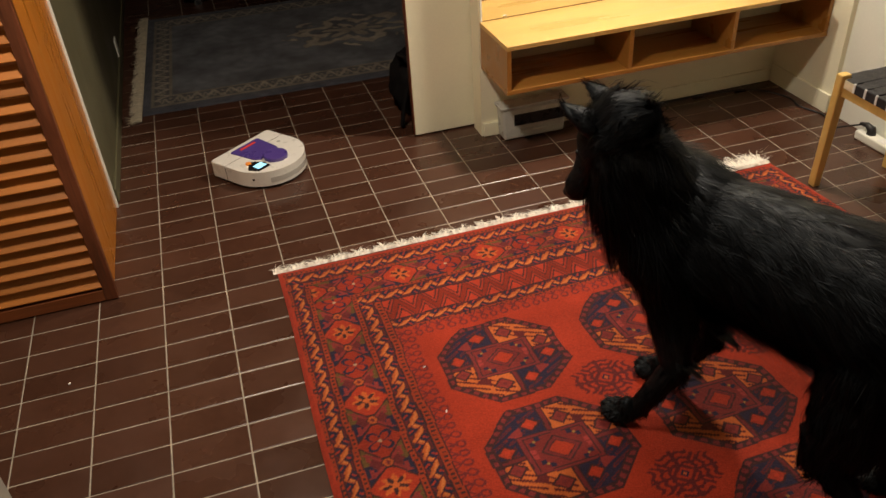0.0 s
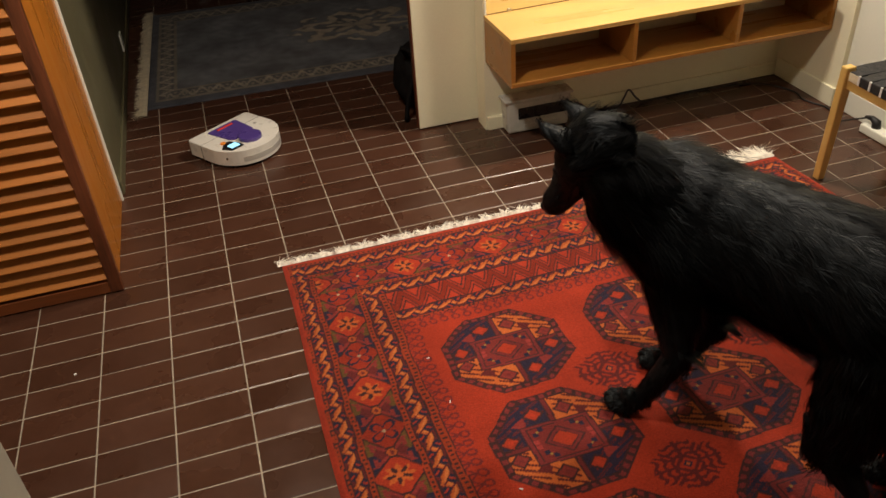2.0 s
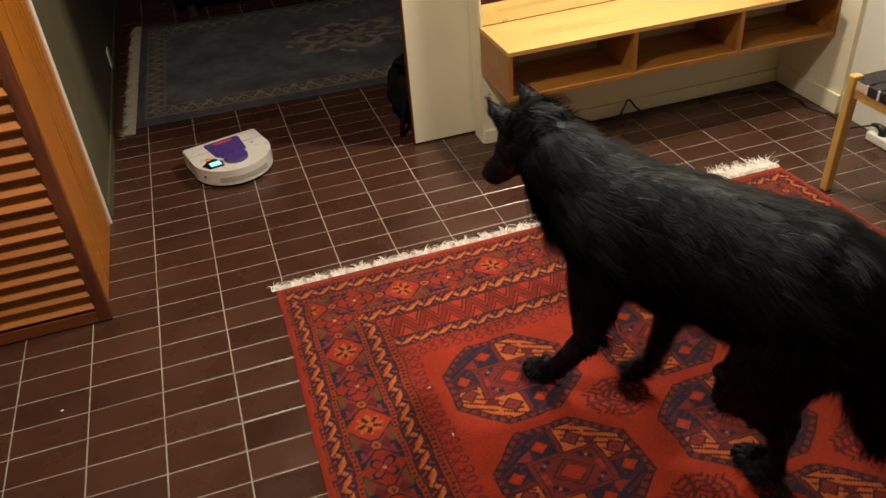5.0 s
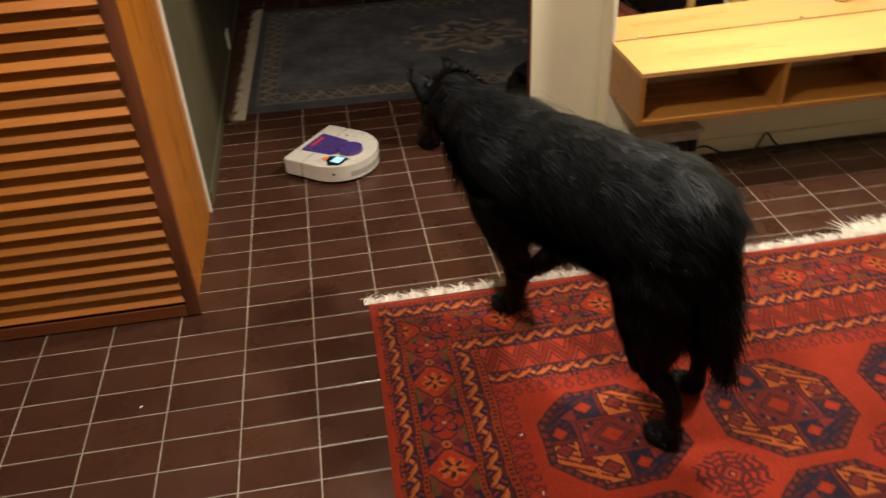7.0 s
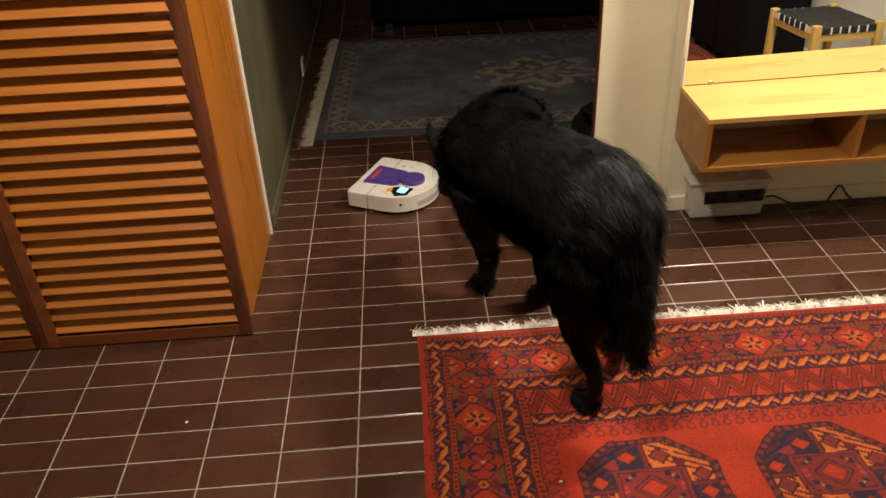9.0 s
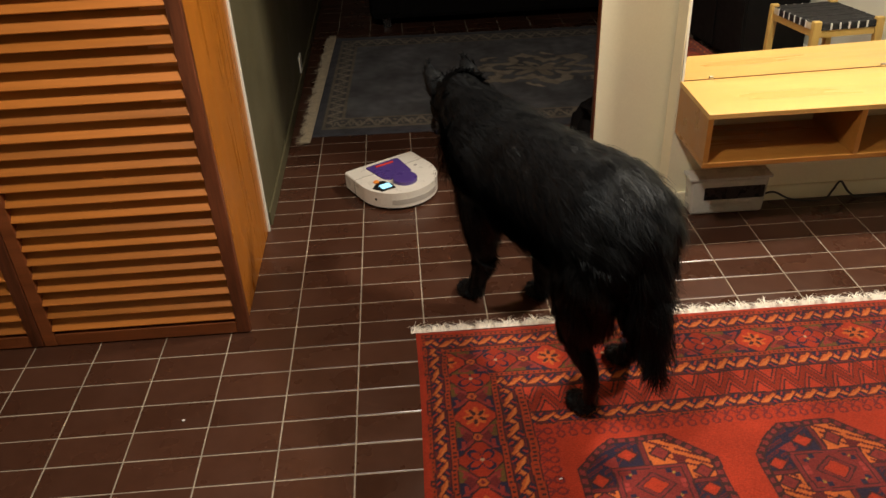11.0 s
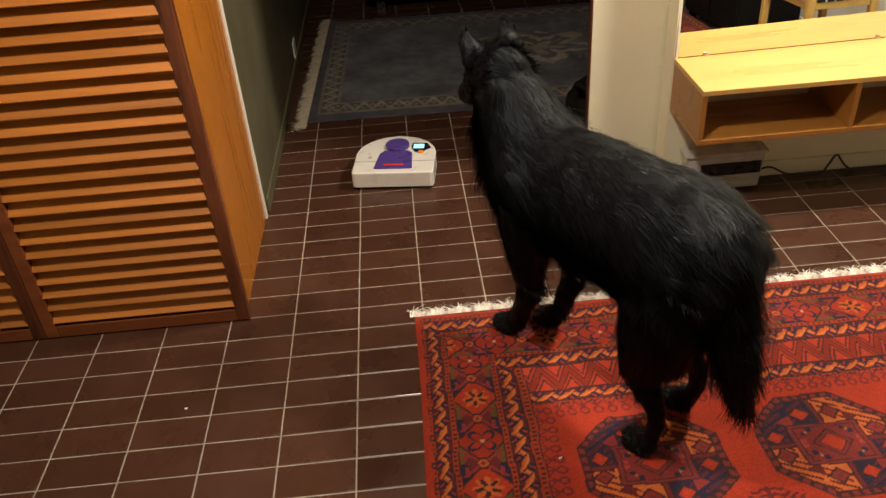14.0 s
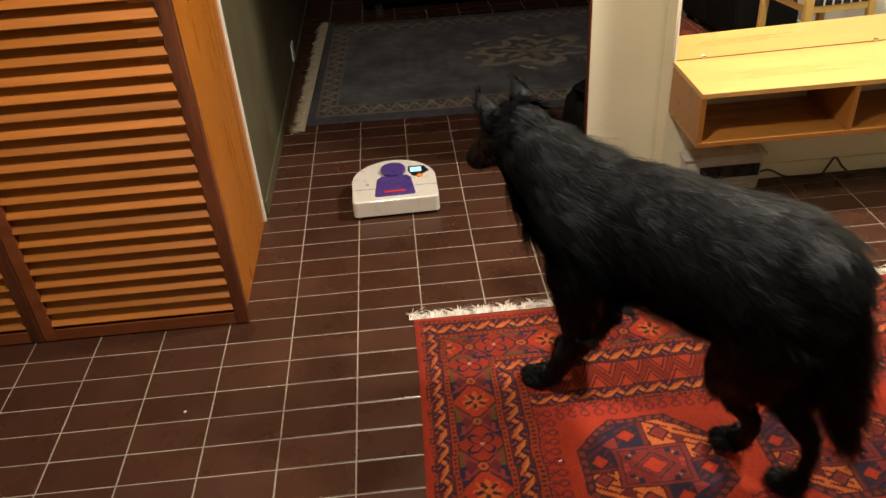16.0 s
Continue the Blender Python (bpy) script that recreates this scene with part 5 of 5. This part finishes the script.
def motions():
    rows = {k: [] for k in ("root", "mane", "neck", "head", "tail", "Fl", "Fl2", "Fl3", "Fr", "Fr2", "Fr3", "Hl", "Hl2", "Hl3", "Hr", "Hr2", "Hr3")}
    for step in range(0, 161):
        t = step / 10
        x, y, turn = glide(DOG_ROOT, t)
        nr, nt, hr, ht = glide(DOG_HEAD, t)
        breath = 0.002 * math.sin(t * 4.2)
        paws = {}
        for key, table in (("Fl", PAW_FL), ("Fr", PAW_FR), ("Hl", PAW_HL), ("Hr", PAW_HR)):
            paws[key] = Vector(between(table, t))
            px, py = paws[key].x, paws[key].y
            if RX < px and py < RY:
                paws[key].z += 0.009
        # a lowered head lets the chest sink a little
        sink = min(3.5, max(0.0, -0.11 * (nr + 2)))
        low = -0.03 * min(1.0, max(0.0, (5.6 - t) / 1.2))
        root = pose(x, y, breath + low, 0, sink, turn)
        rows["root"].append((t, root))
        inv = root.inverted()
        nm = Matrix.Translation(NECK_AT + Vector((0, 0.075 * math.sin(radians(nt)), 0))) @ pose(0, 0, 0, 0, -nr, nt) @ Matrix.Translation((min(0.05, max(-0.03, 0.05 * (nr - 20) / 40)), 0, 0))
        rows["neck"].append((t, nm))
        # a neck both raised and turned bunches the mane up on the withers
        bunch = max(0.0, math.sin(radians(nr))) * min(1.0, abs(nt) / 30)
        rows["mane"].append((t, Matrix.Translation(NECK_AT + Vector((0.01 * bunch, 0.04 * math.sin(radians(nt)), 0.045 * bunch))) @ pose(0, 0, 0, 0, -0.42 * nr, 0.5 * nt)))
        hat = nm @ Vector((NECK_LONG + 0.03, 0, 0.015))
        rows["head"].append((t, Matrix.Translation(hat) @ pose(0, 0, 0, 0, -hr, ht) @ Matrix.Translation((0.03, 0, 0))))
        sway = 4 * math.sin(t * 1.9)
        rows["tail"].append((t, Matrix.Translation((-0.372, 0, 0.560)) @ pose(0, 0, 0, 0, -76, sway)))
        for key, at, up, lo, bend in (("Fl", SHOULDER, UPPER_F, LOWER_F, -1), ("Fr", SHOULDER, UPPER_F, LOWER_F, -1), ("Hl", HIP, UPPER_H, LOWER_H, 1), ("Hr", HIP, UPPER_H, LOWER_H, 1)):
            joint = Vector((at[0], at[1] if key[1] == "l" else -at[1], at[2]))
            u, l2, end = leg_poses(joint, inv @ paws[key], up, lo, bend)
            rows[key].append((t, u)), rows[key + "2"].append((t, l2))
            dip = min(50.0, 420 * max(0.0, paws[key].z - 0.012))
            rows[key + "3"].append((t, Matrix.Translation(end) @ pose(0, 0, 0, 0, dip - sink, 0)))
    walk(the_dog, rows["root"])
    walk(dog_mane, rows["mane"])
    walk(dog_neck, rows["neck"])
    walk(dog_head, rows["head"])
    walk(dog_tail, rows["tail"])
    for key, (u, lo, foot) in dog_legs.items():
        walk(u, rows[key])
        walk(lo, rows[key + "2"])
        walk(foot, rows[key + "3"])
    walk(vacuum, [(t, pose(x, y, 0, 0, 0, a)) for t, x, y, a in ROBOT_ROWS])


motions()
